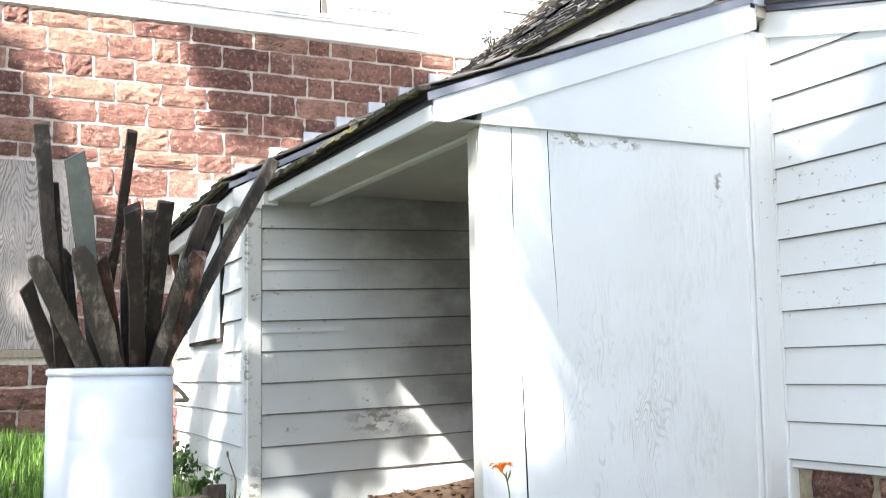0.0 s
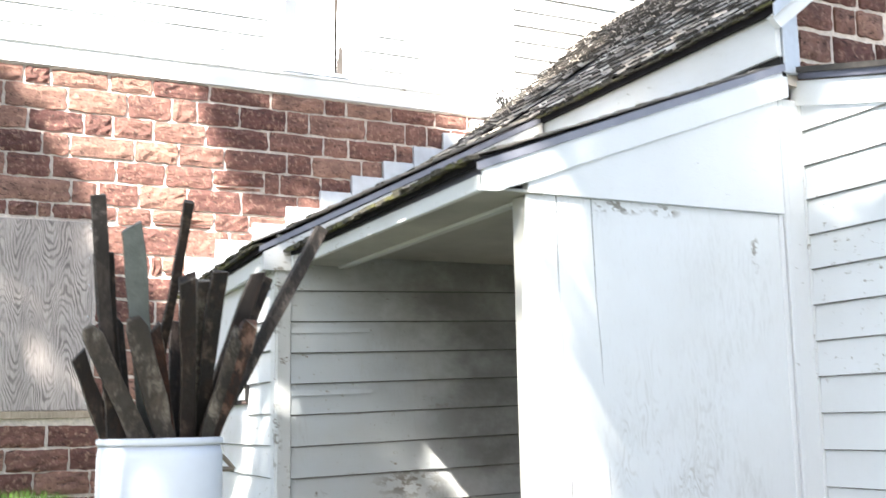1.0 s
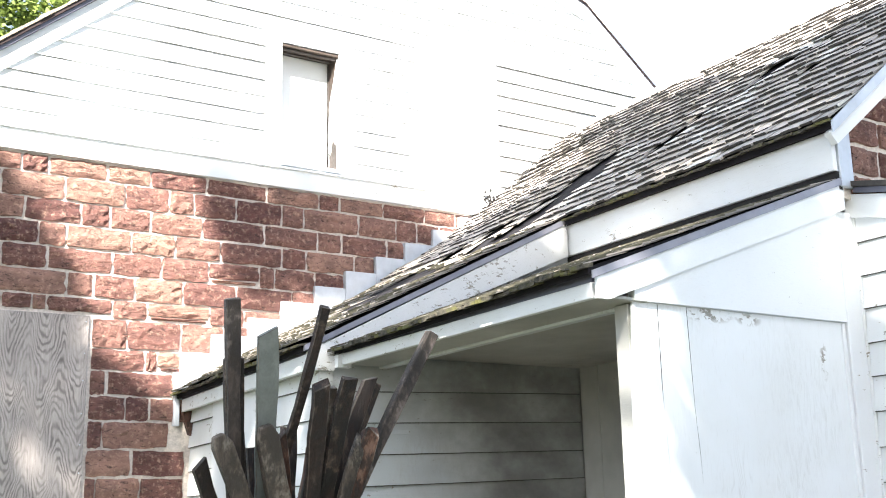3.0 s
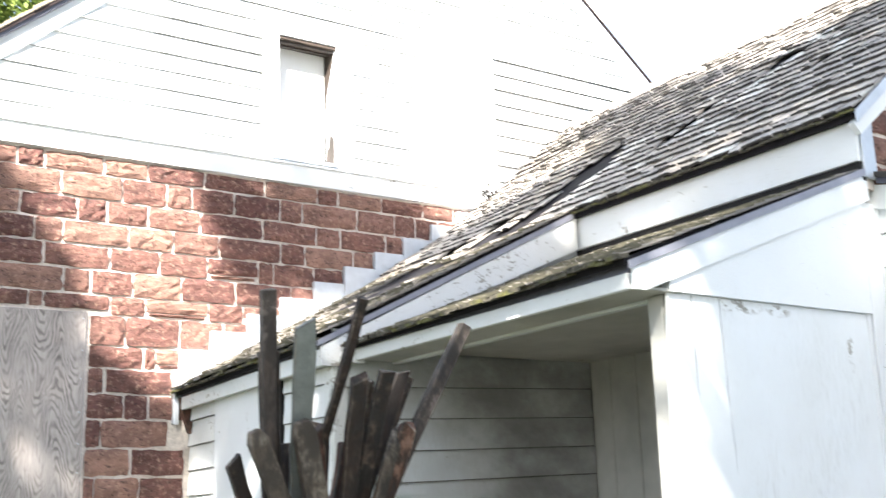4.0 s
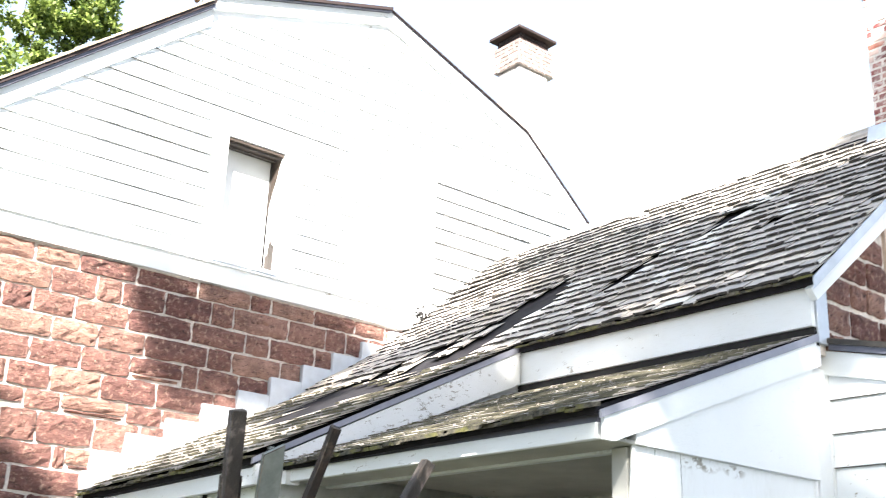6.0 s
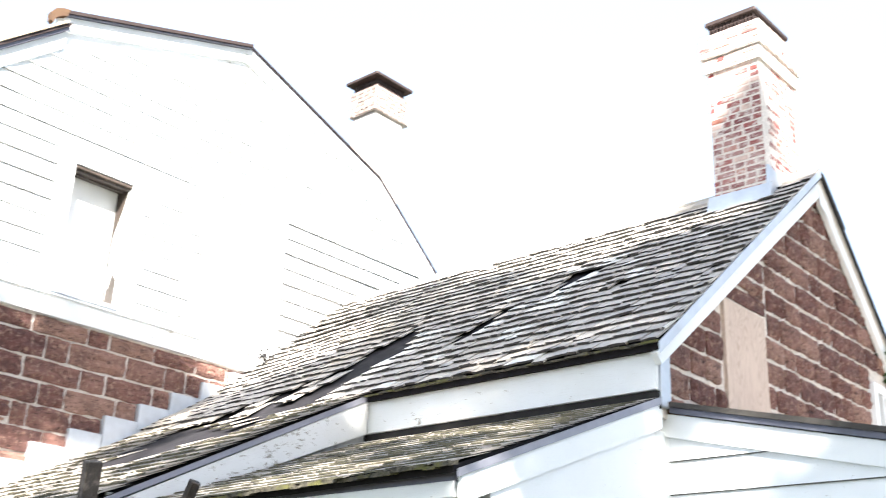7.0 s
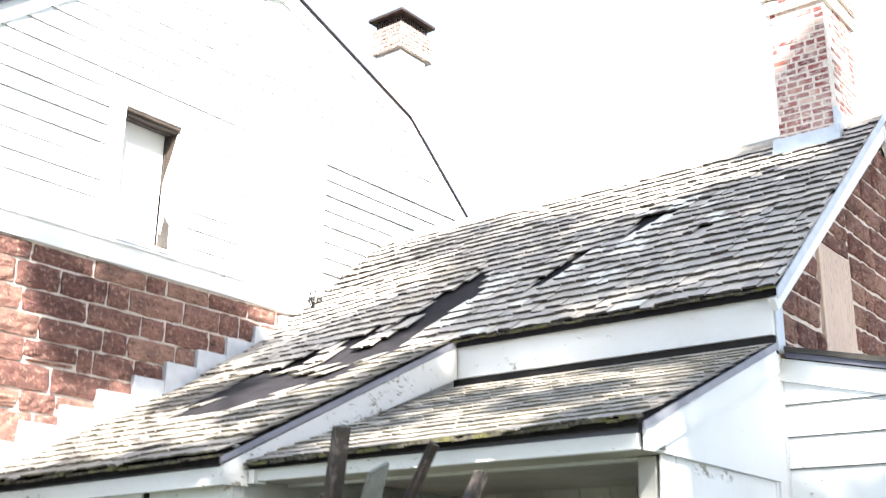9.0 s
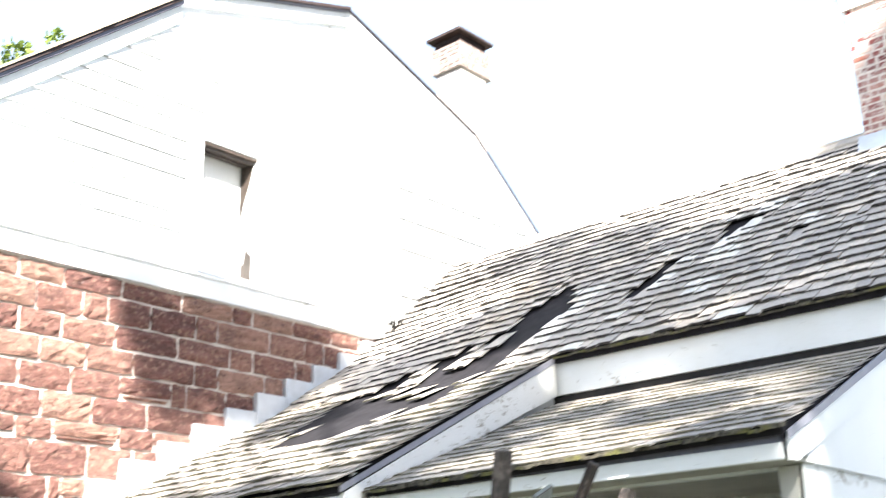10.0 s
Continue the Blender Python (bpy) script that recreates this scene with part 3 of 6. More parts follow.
def tree(foot, crown, count, size, label, seed, thick=0.28, clumped=False):
    t = thing("tree", label, "tree")
    rnd = random.Random(seed)
    foot = Vector(foot)
    mean = sum((Vector(c[:3]) for c in crown), Vector()) / len(crown)
    bm = bmesh.new()
    fork = foot.lerp(Vector((foot.x * 0.7 + mean.x * 0.3, foot.y * 0.7 + mean.y * 0.3, mean.z)), 0.55)
    rod(bm, foot, fork, thick, thick * 0.6, 12)
    part("trunk", bm, BARK, t)
    bm = bmesh.new()
    for c in crown:
        tip = Vector(c[:3])
        mid = fork.lerp(tip, 0.5) + Vector((rnd.uniform(-0.4, 0.4), rnd.uniform(-0.4, 0.4), rnd.uniform(0, 0.6)))
        rod(bm, fork, mid, thick * 0.22, thick * 0.12, 6)
        rod(bm, mid, tip, thick * 0.10, thick * 0.03, 6)
    part("limbs", bm, BARK, t)
    tagged(leaf_cloud("crown", clumps(crown, seed) if clumped else crown, count, size, FAR_LEAF if clumped else LEAF, t, seed), kind="stuff")
    return t


# ---- ground ----
def smooth(a, b, v):
    k = min(1, max(0, (v - a) / (b - a)))
    return k * k * (3 - 2 * k)


def ground_z(x, y):
    return 0.30 * smooth(1.5, 4.5, y) * smooth(-2.3, -3.2, x)


bm = bmesh.new()
steps_x = [-400, -80, -30, -14] + [-10 + 0.5 * i for i in range(41)] + [14, 30, 80, 400]
steps_y = [-400, -80, -30, -14] + [-8 + 0.5 * i for i in range(33)] + [14, 30, 80, 400]
grid = [[bm.verts.new((x, y, ground_z(x, y) - 0.01 + (0.03 * noise.noise((x, y, 0)) if abs(x) < 11 else 0))) for y in steps_y] for x in steps_x]
for i in range(len(steps_x) - 1):
    for j in range(len(steps_y) - 1):
        bm.faces.new((grid[i][j], grid[i + 1][j], grid[i + 1][j + 1], grid[i][j + 1]))
LAWN = plain("lawn_soil", (0.075, 0.080, 0.052), 0.95, 0, 6, 0.4, 0.7)
tagged(part("ground", bm, LAWN, None, "", True), "green lawn with bare earth beside the sheds", "ground", kind="structure")

# ---- main house: stone gable end with clapboards above ----
YB = 5.78
TOP, SILL = 4.24, 4.46
RIDGE_X, RIDGE_Z, BREAK, BREAK_Z, STEEP = 0.94, 8.0, 2.19, 7.17, 0.84
EAVE_Z = 4.15
EAVE_DX = BREAK + (BREAK_Z - EAVE_Z) / STEEP
WX0, WX1, WZ0, WZ1 = -0.92, -0.25, 4.49, 5.785


def gambrel(x):
    d = abs(x - RIDGE_X)
    return RIDGE_Z - d * (RIDGE_Z - BREAK_Z) / BREAK if d < BREAK else BREAK_Z - (d - BREAK) * STEEP


wall = thing("wall_north", "brownstone gable wall laid in courses with pale mortar", "stone wall", "structure")
PX0, PX1, PZ0, PZ1 = -3.66, -2.70, 1.14, 2.82
part("mortar_bed", prism(bmesh.new(), [(RIDGE_X - EAVE_DX + 0.1, YB + 0.024, -0.3), (RIDGE_X + EAVE_DX - 0.1, YB + 0.024, -0.3), (RIDGE_X + EAVE_DX - 0.1, YB + 0.024, TOP), (RIDGE_X - EAVE_DX + 0.1, YB + 0.024, TOP)], (0, 0.4, 0)), MORTAR, wall)

siding = thing("wall_gable", "white painted clapboard gable above the stone wall", "clapboard wall", "structure")
yb = YB + 0.03
inner = lambda x: gambrel(x) - 0.06
xl, xr, bl, br = RIDGE_X - EAVE_DX + 0.35, RIDGE_X + EAVE_DX - 0.35, RIDGE_X - BREAK, RIDGE_X + BREAK
part("backing", prism(bmesh.new(), [(xl, yb, TOP), (WX0, yb, TOP), (WX0, yb, inner(WX0)), (bl, yb, inner(bl)), (xl, yb, inner(xl))], (0, 0.2, 0)), TRIM, siding)
part("backing", prism(bmesh.new(), [(WX1, yb, TOP), (xr, yb, TOP), (xr, yb, inner(xr)), (br, yb, inner(br)), (RIDGE_X, yb, inner(RIDGE_X)), (WX1, yb, inner(WX1))], (0, 0.2, 0)), TRIM, siding)
part("backing", prism(bmesh.new(), [(WX0, yb, WZ1), (WX1, yb, WZ1), (WX1, yb, inner(WX1)), (WX0, yb, inner(WX0))], (0, 0.2, 0)), TRIM, siding)
part("backing", prism(bmesh.new(), [(WX0, yb, TOP), (WX1, yb, TOP), (WX1, yb, WZ0), (WX0, yb, WZ0)], (0, 0.2, 0)), TRIM, siding)


def gable_span(a, b):
    """Where a board between the heights a and b runs across the gable, broken by the loft window."""
    def reach(z):
        z = z + 0.25
        if z > BREAK_Z:
            return max(0.0, (RIDGE_Z - z) / (RIDGE_Z - BREAK_Z) * BREAK)
        return min(BREAK + (BREAK_Z - z) / STEEP, EAVE_DX - 0.2)
    la, lb = RIDGE_X - reach(a), RIDGE_X - reach(b)
    ra, rb = RIDGE_X + reach(a), RIDGE_X + reach(b)
    if a < WZ1 and b > WZ0:
        yield la, WX0 - 0.16, lb, WX0 - 0.16
        yield WX1 + 0.16, 1.26, WX1 + 0.16, 1.26
    elif a < 6.2:
        yield la, 1.26, lb, 1.26
    else:
        yield la, ra, lb, rb


def gable_end_span(a, b):
    """The boards between the patch board and the roof's edge."""
    if a > 6.2:
        return []
    r = [RIDGE_X + min(BREAK + (BREAK_Z - z - 0.25) / STEEP, EAVE_DX - 0.2) for z in (a, b)]
    return [(1.75, r[0], 1.75, r[1])]


clapboards(siding, (0, yb, 0), (1, 0, 0), (0, -1, 0), gable_span, 4.441, 0.1818, PAINT, 18, 0.022, 3, 0.004, 0.003, LAP_FAINT)
clapboards(siding, (0, yb, 0), (1, 0, 0), (0, -1, 0), gable_end_span, 4.441, 0.1818, PAINT, 10, 0.028, 4, 0.004, 0.006, LAP_STRONG)
band = thing("trim_band", "white painted board band where stone meets clapboard", "trim board", "structure")
part("band_board", plank(bmesh.new(), RIDGE_X - EAVE_DX + 0.2, RIDGE_X + EAVE_DX - 0.2, YB - 0.03, YB + 0.03, TOP, SILL - 0.03), TRIM, band)
part("drip_cap", prism(bmesh.new(), [(RIDGE_X - EAVE_DX + 0.2, YB - 0.055, SILL - 0.03), (RIDGE_X - EAVE_DX + 0.2, YB + 0.03, SILL - 0.03), (RIDGE_X - EAVE_DX + 0.2, YB + 0.03, SILL + 0.012), (RIDGE_X - EAVE_DX + 0.2, YB - 0.055, SILL - 0.012)], (2 * EAVE_DX - 0.4, 0, 0)), TRIM, band)
part("patch_board", plank(bmesh.new(), 1.262, 1.748, YB - 0.012, YB + 0.028, SILL + 0.015, 6.21), TRIM, siding)

loft = thing("window_1", "closed white loft window with a rotten wooden head", "window", "structure")
part("casing", plank(bmesh.new(), WX0 - 0.158, WX0 + 0.01, YB - 0.014, YB + 0.028, SILL + 0.012, WZ1 + 0.10), TRIM, loft)
part("casing", plank(bmesh.new(), WX1 - 0.01, WX1 + 0.158, YB - 0.014, YB + 0.028, SILL + 0.012, WZ1 + 0.10), TRIM, loft)
part("head_casing", plank(bmesh.new(), WX0 + 0.012, WX1 - 0.012, YB - 0.012, YB + 0.028, WZ1 + 0.004, WZ1 + 0.10), TRIM, loft)
DEEP = YB + 0.22
part("head", box(bmesh.new(), WX0 + 0.012, WX1 - 0.012, YB + 0.004, DEEP, WZ1 - 0.035, WZ1 - 0.002, 0.006), OLD_FRAME, loft, "rotten bare wood head")
part("head_fillet", box(bmesh.new(), WX0 + 0.024, WX1 - 0.03, YB + 0.030, YB + 0.062, WZ1 - 0.058, WZ1 - 0.036, 0.006), ROT, loft)
part("head_stop", box(bmesh.new(), WX0 + 0.024, WX1 - 0.03, YB + 0.13, YB + 0.16, WZ1 - 0.052, WZ1 - 0.036, 0.004), ROT, loft)
part("jamb", box(bmesh.new(), WX1 - 0.022, WX1 - 0.002, YB + 0.032, DEEP, WZ0 + 0.021, WZ1 - 0.037, 0.003), TRIM, loft)
part("jamb", box(bmesh.new(), WX0 + 0.002, WX0 + 0.022, YB + 0.032, DEEP, WZ0 + 0.021, WZ1 - 0.037, 0.003), TRIM, loft)
# bare wood cut to a triangle, painting the head's shadow on the reveal
part("jamb_top", prism(bmesh.new(), [(WX1 - 0.026, YB + 0.034, WZ1 - 0.040), (WX1 - 0.026, DEEP - 0.003, WZ1 - 0.040), (WX1 - 0.026, DEEP - 0.003, WZ1 - 0.56), (WX1 - 0.026, DEEP - 0.05, WZ1 - 0.42), (WX1 - 0.026, YB + 0.10, WZ1 - 0.25)], (0.0035, 0, 0)), OLD_FRAME, loft, "bare weathered jamb in the head's shadow shape")
part("jamb_stop", box(bmesh.new(), WX1 - 0.038, WX1 - 0.027, DEEP - 0.022, DEEP - 0.003, WZ1 - 0.62, WZ1 - 0.040, 0.003), ROT, loft)
part("jamb_foot", prism(bmesh.new(), [(WX1 - 0.026, YB + 0.034, WZ0 + 0.022), (WX1 - 0.026, YB + 0.20, WZ0 + 0.022), (WX1 - 0.026, YB + 0.20, WZ0 + 0.26), (WX1 - 0.026, YB + 0.165, WZ0 + 0.22), (WX1 - 0.026, YB + 0.12, WZ0 + 0.42), (WX1 - 0.026, YB + 0.085, WZ0 + 0.34), (WX1 - 0.026, YB + 0.036, WZ0 + 0.30)], (0.0035, 0, 0)), ROT, loft, "bare rotten jamb foot")
part("shutter", plank(bmesh.new(), WX0 + 0.023, WX1 - 0.040, DEEP - 0.002, DEEP + 0.022, WZ0 + 0.021, WZ1 - 0.034), INSIDE_GREY, loft, "greyish white board shutter")
part("sill", plank(bmesh.new(), WX0 - 0.01, WX1 + 0.01, YB - 0.03, DEEP + 0.02, WZ0 - 0.018, WZ0 + 0.02), TRIM, loft)

roof = thing("roof_main", "gambrel roof with dark shingle edges over white rake boards", "roof", "structure")
rake_y = YB - 0.04
knots = [(RIDGE_X - EAVE_DX, EAVE_Z), (bl, BREAK_Z), (RIDGE_X, RIDGE_Z), (br, BREAK_Z), (RIDGE_X + EAVE_DX, EAVE_Z)]
for i in range(4):
    (x0, z0), (x1, z1) = knots[i], knots[i + 1]
    if i == 1:
        x0, z0 = -1.37, 7.262
    lift, edge, thin, lap = 0.0, 0.037 if i == 0 else 0.012 if i == 1 else 0.005, 0.035 if i < 2 else 0.014, rake_y - 0.04 if i < 2 else YB - 0.045
    if i == 1:
        # the upper slope's edge runs on a little past the break
        part("roof_slope", prism(bmesh.new(), [(bl, lap + 0.122, BREAK_Z + 0.01 - thin), (x1, lap + 0.122, z1 - thin), (x1, lap + 0.122, z1), (bl, lap + 0.122, BREAK_Z + 0.01)], (0, 8.478, 0)), RED_EDGE, roof)
    part("roof_slope", prism(bmesh.new(), [(x0, lap, z0 - thin), (x1, lap, z1 - thin), (x1, lap, z1), (x0, lap, z0)], (0, 0.12 if i == 1 else 8.6, 0)), RED_EDGE, roof)
    part("drip_edge", prism(bmesh.new(), [(x0, lap + 0.02, z0 - 0.003 - thin - edge), (x1, lap + 0.02, z1 - 0.003 - thin - edge), (x1, lap + 0.02, z1 - 0.003 - thin), (x0, lap + 0.02, z0 - 0.003 - thin)], (0, 0.10, 0)), EDGE, roof)
    drop = 0.27 if i in (0, 3) else 0.21
    part("rake_board", prism(bmesh.new(), [(x0, YB - 0.014, z0 - drop), (x1, YB - 0.014, z1 - drop), (x1, YB - 0.014, z1 - 0.006 - thin - edge), (x0, YB - 0.014, z0 - 0.006 - thin - edge)], (0, 0.042, 0)), TRIM, roof)
part("bell_end", prism(bmesh.new(), [(-1.36, rake_y - 0.045, 7.275), (-1.44, rake_y - 0.045, 7.235), (-1.48, rake_y - 0.045, 7.17), (-1.47, rake_y - 0.045, 7.09), (-1.44, rake_y - 0.045, 7.07), (-1.42, rake_y - 0.045, 7.14), (-1.36, rake_y - 0.045, 7.19), (-1.31, rake_y - 0.045, 7.21), (-1.29, rake_y - 0.045, 7.29)], (0, 0.07, 0)), OLD_BROWN, roof, "bare rust-brown end of the upper roof slope")
rnd = random.Random(8)
for i in (0,):
    (x0, z0), (x1, z1) = knots[i], knots[i + 1]
    run = math.hypot(x1 - x0, z1 - z0)
    bm = bmesh.new()
    s = 0.0
    while s < run - 0.16:
        a, b = s / run, (s + 0.15) / run
        d = rnd.uniform(0, 0.012)
        p, q = Vector((x0 + (x1 - x0) * a, rake_y - 0.05 - d, z0 + (z1 - z0) * a + 0.002)), Vector((x0 + (x1 - x0) * b, rake_y - 0.05 - d, z0 + (z1 - z0) * b + 0.002))
        up = Vector((0, 0, 0.025 + d))
        prism(bm, [p + Vector((0, 0, 0.003)), q + Vector((0, 0, 0.003)), q + up, p + up * 1.3], (0, 0.3, 0))
        s += 0.155
    tagged(part("rake_shingles", bm, WOOD_PALE, roof), kind="stuff")

closing = thing("wall_house_far", "plain outer walls of the main house", "wall", "structure")
for x in (RIDGE_X - EAVE_DX + 0.1, RIDGE_X + EAVE_DX - 0.4):
    part("side_wall", box(bmesh.new(), x, x + 0.3, YB + 0.44, YB + 8.2, -0.2, EAVE_Z - 0.02 + 0.1), MORTAR, closing)
part("back_wall", prism(bmesh.new(), [(RIDGE_X - EAVE_DX + 0.1, YB + 8.202, -0.2), (RIDGE_X + EAVE_DX - 0.1, YB + 8.202, -0.2), (RIDGE_X + EAVE_DX - 0.1, YB + 8.202, EAVE_Z), (br, YB + 8.202, BREAK_Z - 0.08), (RIDGE_X, YB + 8.202, RIDGE_Z - 0.08), (bl, YB + 8.202, BREAK_Z - 0.08), (RIDGE_X - EAVE_DX + 0.1, YB + 8.202, EAVE_Z)], (0, 0.2, 0)), PAINT, closing)

board = thing("boarded_window", "weathered grey plywood sheet nailed over a ground-floor window", "window board", "structure")
part("plywood_sheet", plank(bmesh.new(), PX0, PX1, YB - 0.004, YB + 0.03, PZ0, PZ1), PLY, board)
rnd = random.Random(15)
for i in range(7):
    for x in (PX0 + 0.03, PX1 - 0.03):
        z = PZ0 + 0.05 + i * 0.262 + rnd.uniform(-0.02, 0.02)
        part("nail", rod(bmesh.new(), (x + rnd.uniform(-0.008, 0.008), YB, z), (x, YB - 0.008, z), 0.006, 0.006, 8), LEAD, board)
# dark bar put in as the lintel's shadow over the sheet
part("lintel_gap", box(bmesh.new(), PX0 - 0.03, PX1 + 0.03, YB + 0.028, YB + 0.06, PZ1 + 0.002, PZ1 + 0.022), DARK, board)
part("sill_board", plank(bmesh.new(), PX0 - 0.05, PX1 + 0.04, YB - 0.035, YB + 0.03, PZ0 - 0.07, PZ0 - 0.004), WOOD_PALE, board, "pale weathered sill")

# ---- wing: stone gable, shingled roof, high fascia ----
YG, WINGX, WRX, WRZ, WSL = 0.10, 0.20, 2.85, 5.465, 0.7945
RIDGE_FAR = 5.42
EX, EZ = 0.10, 3.28
RX = 5.0
RSL = (WRZ - 3.28) / (RX - WRX)
wing_top = lambda x: WRZ - (WRX - x) * WSL if x < WRX else WRZ - (x - WRX) * RSL
gable = thing("wall_wing_gable", "brownstone gable of the low wing, pale mortar joints", "stone wall", "structure")
part("mortar_bed", prism(bmesh.new(), [(0.6, YG + 0.024, -0.3), (RX - 0.15, YG + 0.024, -0.3), (RX - 0.15, YG + 0.024, wing_top(RX - 0.15) - 0.06), (WRX, YG + 0.024, WRZ - 0.06), (WINGX, YG + 0.024, wing_top(WINGX) - 0.06), (WINGX, YG + 0.024, 2.85), (0.6, YG + 0.024, 2.80)], (0, 0.35, 0)), MORTAR, gable)
side = thing("wall_wing_side", "white boarded side wall of the wing", "wall", "structure")
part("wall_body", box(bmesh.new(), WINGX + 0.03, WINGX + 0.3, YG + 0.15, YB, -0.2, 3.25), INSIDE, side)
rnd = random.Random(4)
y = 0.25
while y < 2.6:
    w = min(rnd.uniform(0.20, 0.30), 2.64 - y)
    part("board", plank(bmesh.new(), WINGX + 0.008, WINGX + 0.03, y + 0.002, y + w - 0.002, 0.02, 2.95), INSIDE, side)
    y += w

roof = thing("roof_wing", "weathered grey wood shingle roof with missing strips of shingles", "roof", "structure")
RY0 = 0.03
LOW_X0, LOW_X1, LOW_Z = -2.12, -1.90, 2.16
YC = 2.65
# the old ridge sags a little towards the main house


def wing_dip(x, y):
    """The slope has sagged beside the main house."""
    return -0.09 * smooth(3.9, 5.75, y) * smooth(0.15, 0.9, x) * (1 - smooth(1.6, 2.5, x))


bm = bmesh.new()
layers = []
for drop in (0.0, 0.05):
    rows = []
    for i in range(13):
        a = i / 12
        rows.append([])
        for j in range(17):
            b = j / 16
            x, y = EX + (WRX - EX) * a, RY0 + (YB + 0.03 - RY0) * b
            rows[i].append(bm.verts.new((x, y, EZ + (WRZ + (RIDGE_FAR - WRZ) * b - EZ) * a + wing_dip(x, y) - drop)))
    layers.append(rows)
for i in range(12):
    for j in range(16):
        for rows in layers:
            bm.faces.new((rows[i][j], rows[i + 1][j], rows[i + 1][j + 1], rows[i][j + 1]))
for rim in ([(i, 0) for i in range(13)], [(i, 16) for i in range(13)], [(0, j) for j in range(17)], [(12, j) for j in range(17)]):
    for (i, j), (k, m) in zip(rim, rim[1:]):
        bm.faces.new((layers[0][i][j], layers[0][k][m], layers[1][k][m], layers[1][i][j]))
bmesh.ops.recalc_face_normals(bm, faces=bm.faces)
part("deck", bm, FELT, roof, "dark roofing felt")
part("deck", prism(bmesh.new(), [(RX, RY0, 3.28), (WRX + 0.002, RY0, WRZ), (WRX + 0.002, YB + 0.03, RIDGE_FAR), (RX, YB + 0.03, 3.28)], (0, 0, -0.05)), SHINGLE, roof)
bm = bmesh.new()
lo = [(LOW_X0, YC - 0.04, LOW_Z), (LOW_X1, YB + 0.03, LOW_Z), (EX + 0.03, YB + 0.03, EZ + 0.02), (EX + 0.03, YC - 0.04, EZ + 0.02)]
prism(bm, lo, (0, 0, -0.045))
part("deck", bm, FELT, roof, "dark roofing felt")
up = Vector((1, 0, WSL)).normalized()


BARE_X = (-1.12, -0.74, -0.10, 0.23, 0.44, 0.58, 0.74, 1.01, 1.42)
BARE_FAR = (4.55, 4.81, 4.82, 4.47, 4.00, 3.71, 3.49, 3.40, 3.34)
BARE_NEAR = (3.90, 3.15, 3.08, 3.12, 3.06, 3.00, 2.97, 2.95, 3.30)


def bare(y, x):
    """The strip where the shingles have gone, but for two tongues that still hang in it."""
    if 1.36 < x < 1.74 and 1.76 - 0.75 * (x - 1.36) < y < 1.85:
        return True
    if 0.20 < x < 0.52 and abs(y - 3.46 - 0.85 * (0.52 - x)) < 0.10 or 0.02 < x < 0.36 and abs(y - 4.10) < 0.09:
        return False
    return -1.12 < x < 1.42 and np.interp(x, BARE_X, BARE_NEAR) < y < np.interp(x, BARE_X, BARE_FAR)


def slit(y, x):
    return 0.74 < x < 1.22 and abs(y - 2.30 + 0.32 * (x - 0.75)) < 0.075 or 1.18 < x < 1.44 and abs(y - 1.04) < 0.05


def bleached(u, v, rnd):
    """Shingles round the worn places, split down to clean wood."""
    y, x = u + RY0, EX + v * up.x
    if abs(y - 1.66) < 0.13 and abs(x - 1.24) < 0.30 or abs(y - 0.95) < 0.07 and abs(x - 1.26) < 0.22 or abs(y - 1.5) < 0.12 and abs(x - 1.78) < 0.14:
        return rnd.random() < 0.9
    if 0.3 < x < 1.1 and abs(y - 2.88) < 0.13 or 0.7 < x < 1.25 and abs(y - 2.14 + 0.32 * (x - 0.75)) < 0.08:
        return rnd.random() < 0.75
    if abs(y - 1.6) < 0.12 and abs(x - 0.62) < 0.08 or x < 0.2 and abs(y - 1.15) < 0.16:
        return rnd.random() < 0.7
    return rnd.random() < 0.025


def gone(u, v, rnd):
    return (bare(u + RY0, EX + v * up.x) or slit(u + RY0, EX + v * up.x)) and rnd.random() < 0.95


shingles(roof, (EX - 0.02, RY0, EZ - 0.012), up, YB - RY0, 0.150, 23, gone, 11, lambda u, v: u < 2.6 and v < 2.4, pale=bleached, top=((WRX, RY0, WRZ + 0.005), (WRX, YB, RIDGE_FAR + 0.005)), dip=wing_dip)
low_up = Vector((EX - LOW_X0, 0, EZ - LOW_Z)).normalized()


def gone_low(u, v, rnd):
    foot = LOW_X0 + 0.07 * u
    return bare(u + YC, foot + v / 2.45 * (EX - foot)) and rnd.random() < 0.95


low_roof = thing("roof_lean_to", "mossy shingled lean-to roof with a worn felt patch", "roof", "structure")
shingles(low_roof, (LOW_X0 - 0.03, YC - 0.045, LOW_Z + 0.004), low_up, YB - YC + 0.05, 0.150, 16, gone_low, 12, lambda u, v: v < 2.2, 0.0125, LOW_X1 - LOW_X0, top=((EX + 0.03, YC - 0.045, EZ + 0.03), (EX + 0.03, YB + 0.02, EZ + 0.03)), kit=LOW_SHINGLES)
bm = bmesh.new()
rnd = random.Random(3)
y = 0.03
while y < YB - 0.1:
    w = rnd.uniform(0.2, 0.45) if y > 0.9 else 0.30
    if 0.3 < y < 0.9:
        y = 0.92
        continue
    for s, sl in ((-1, WSL), (1, RSL)):
        d = rnd.uniform(0, 0.01) + (RIDGE_FAR - WRZ) * y / YB
        prism(bm, [(WRX - s * 0.012, y, WRZ + 0.045 + d), (WRX - s * 0.012, y, WRZ + 0.067 + d), (WRX + s * 0.11, y, WRZ + 0.067 + d - 0.122 * sl), (WRX + s * 0.11, y, WRZ + 0.030 + d - 0.122 * sl)], (0, w - 0.004, 0))
    y += w
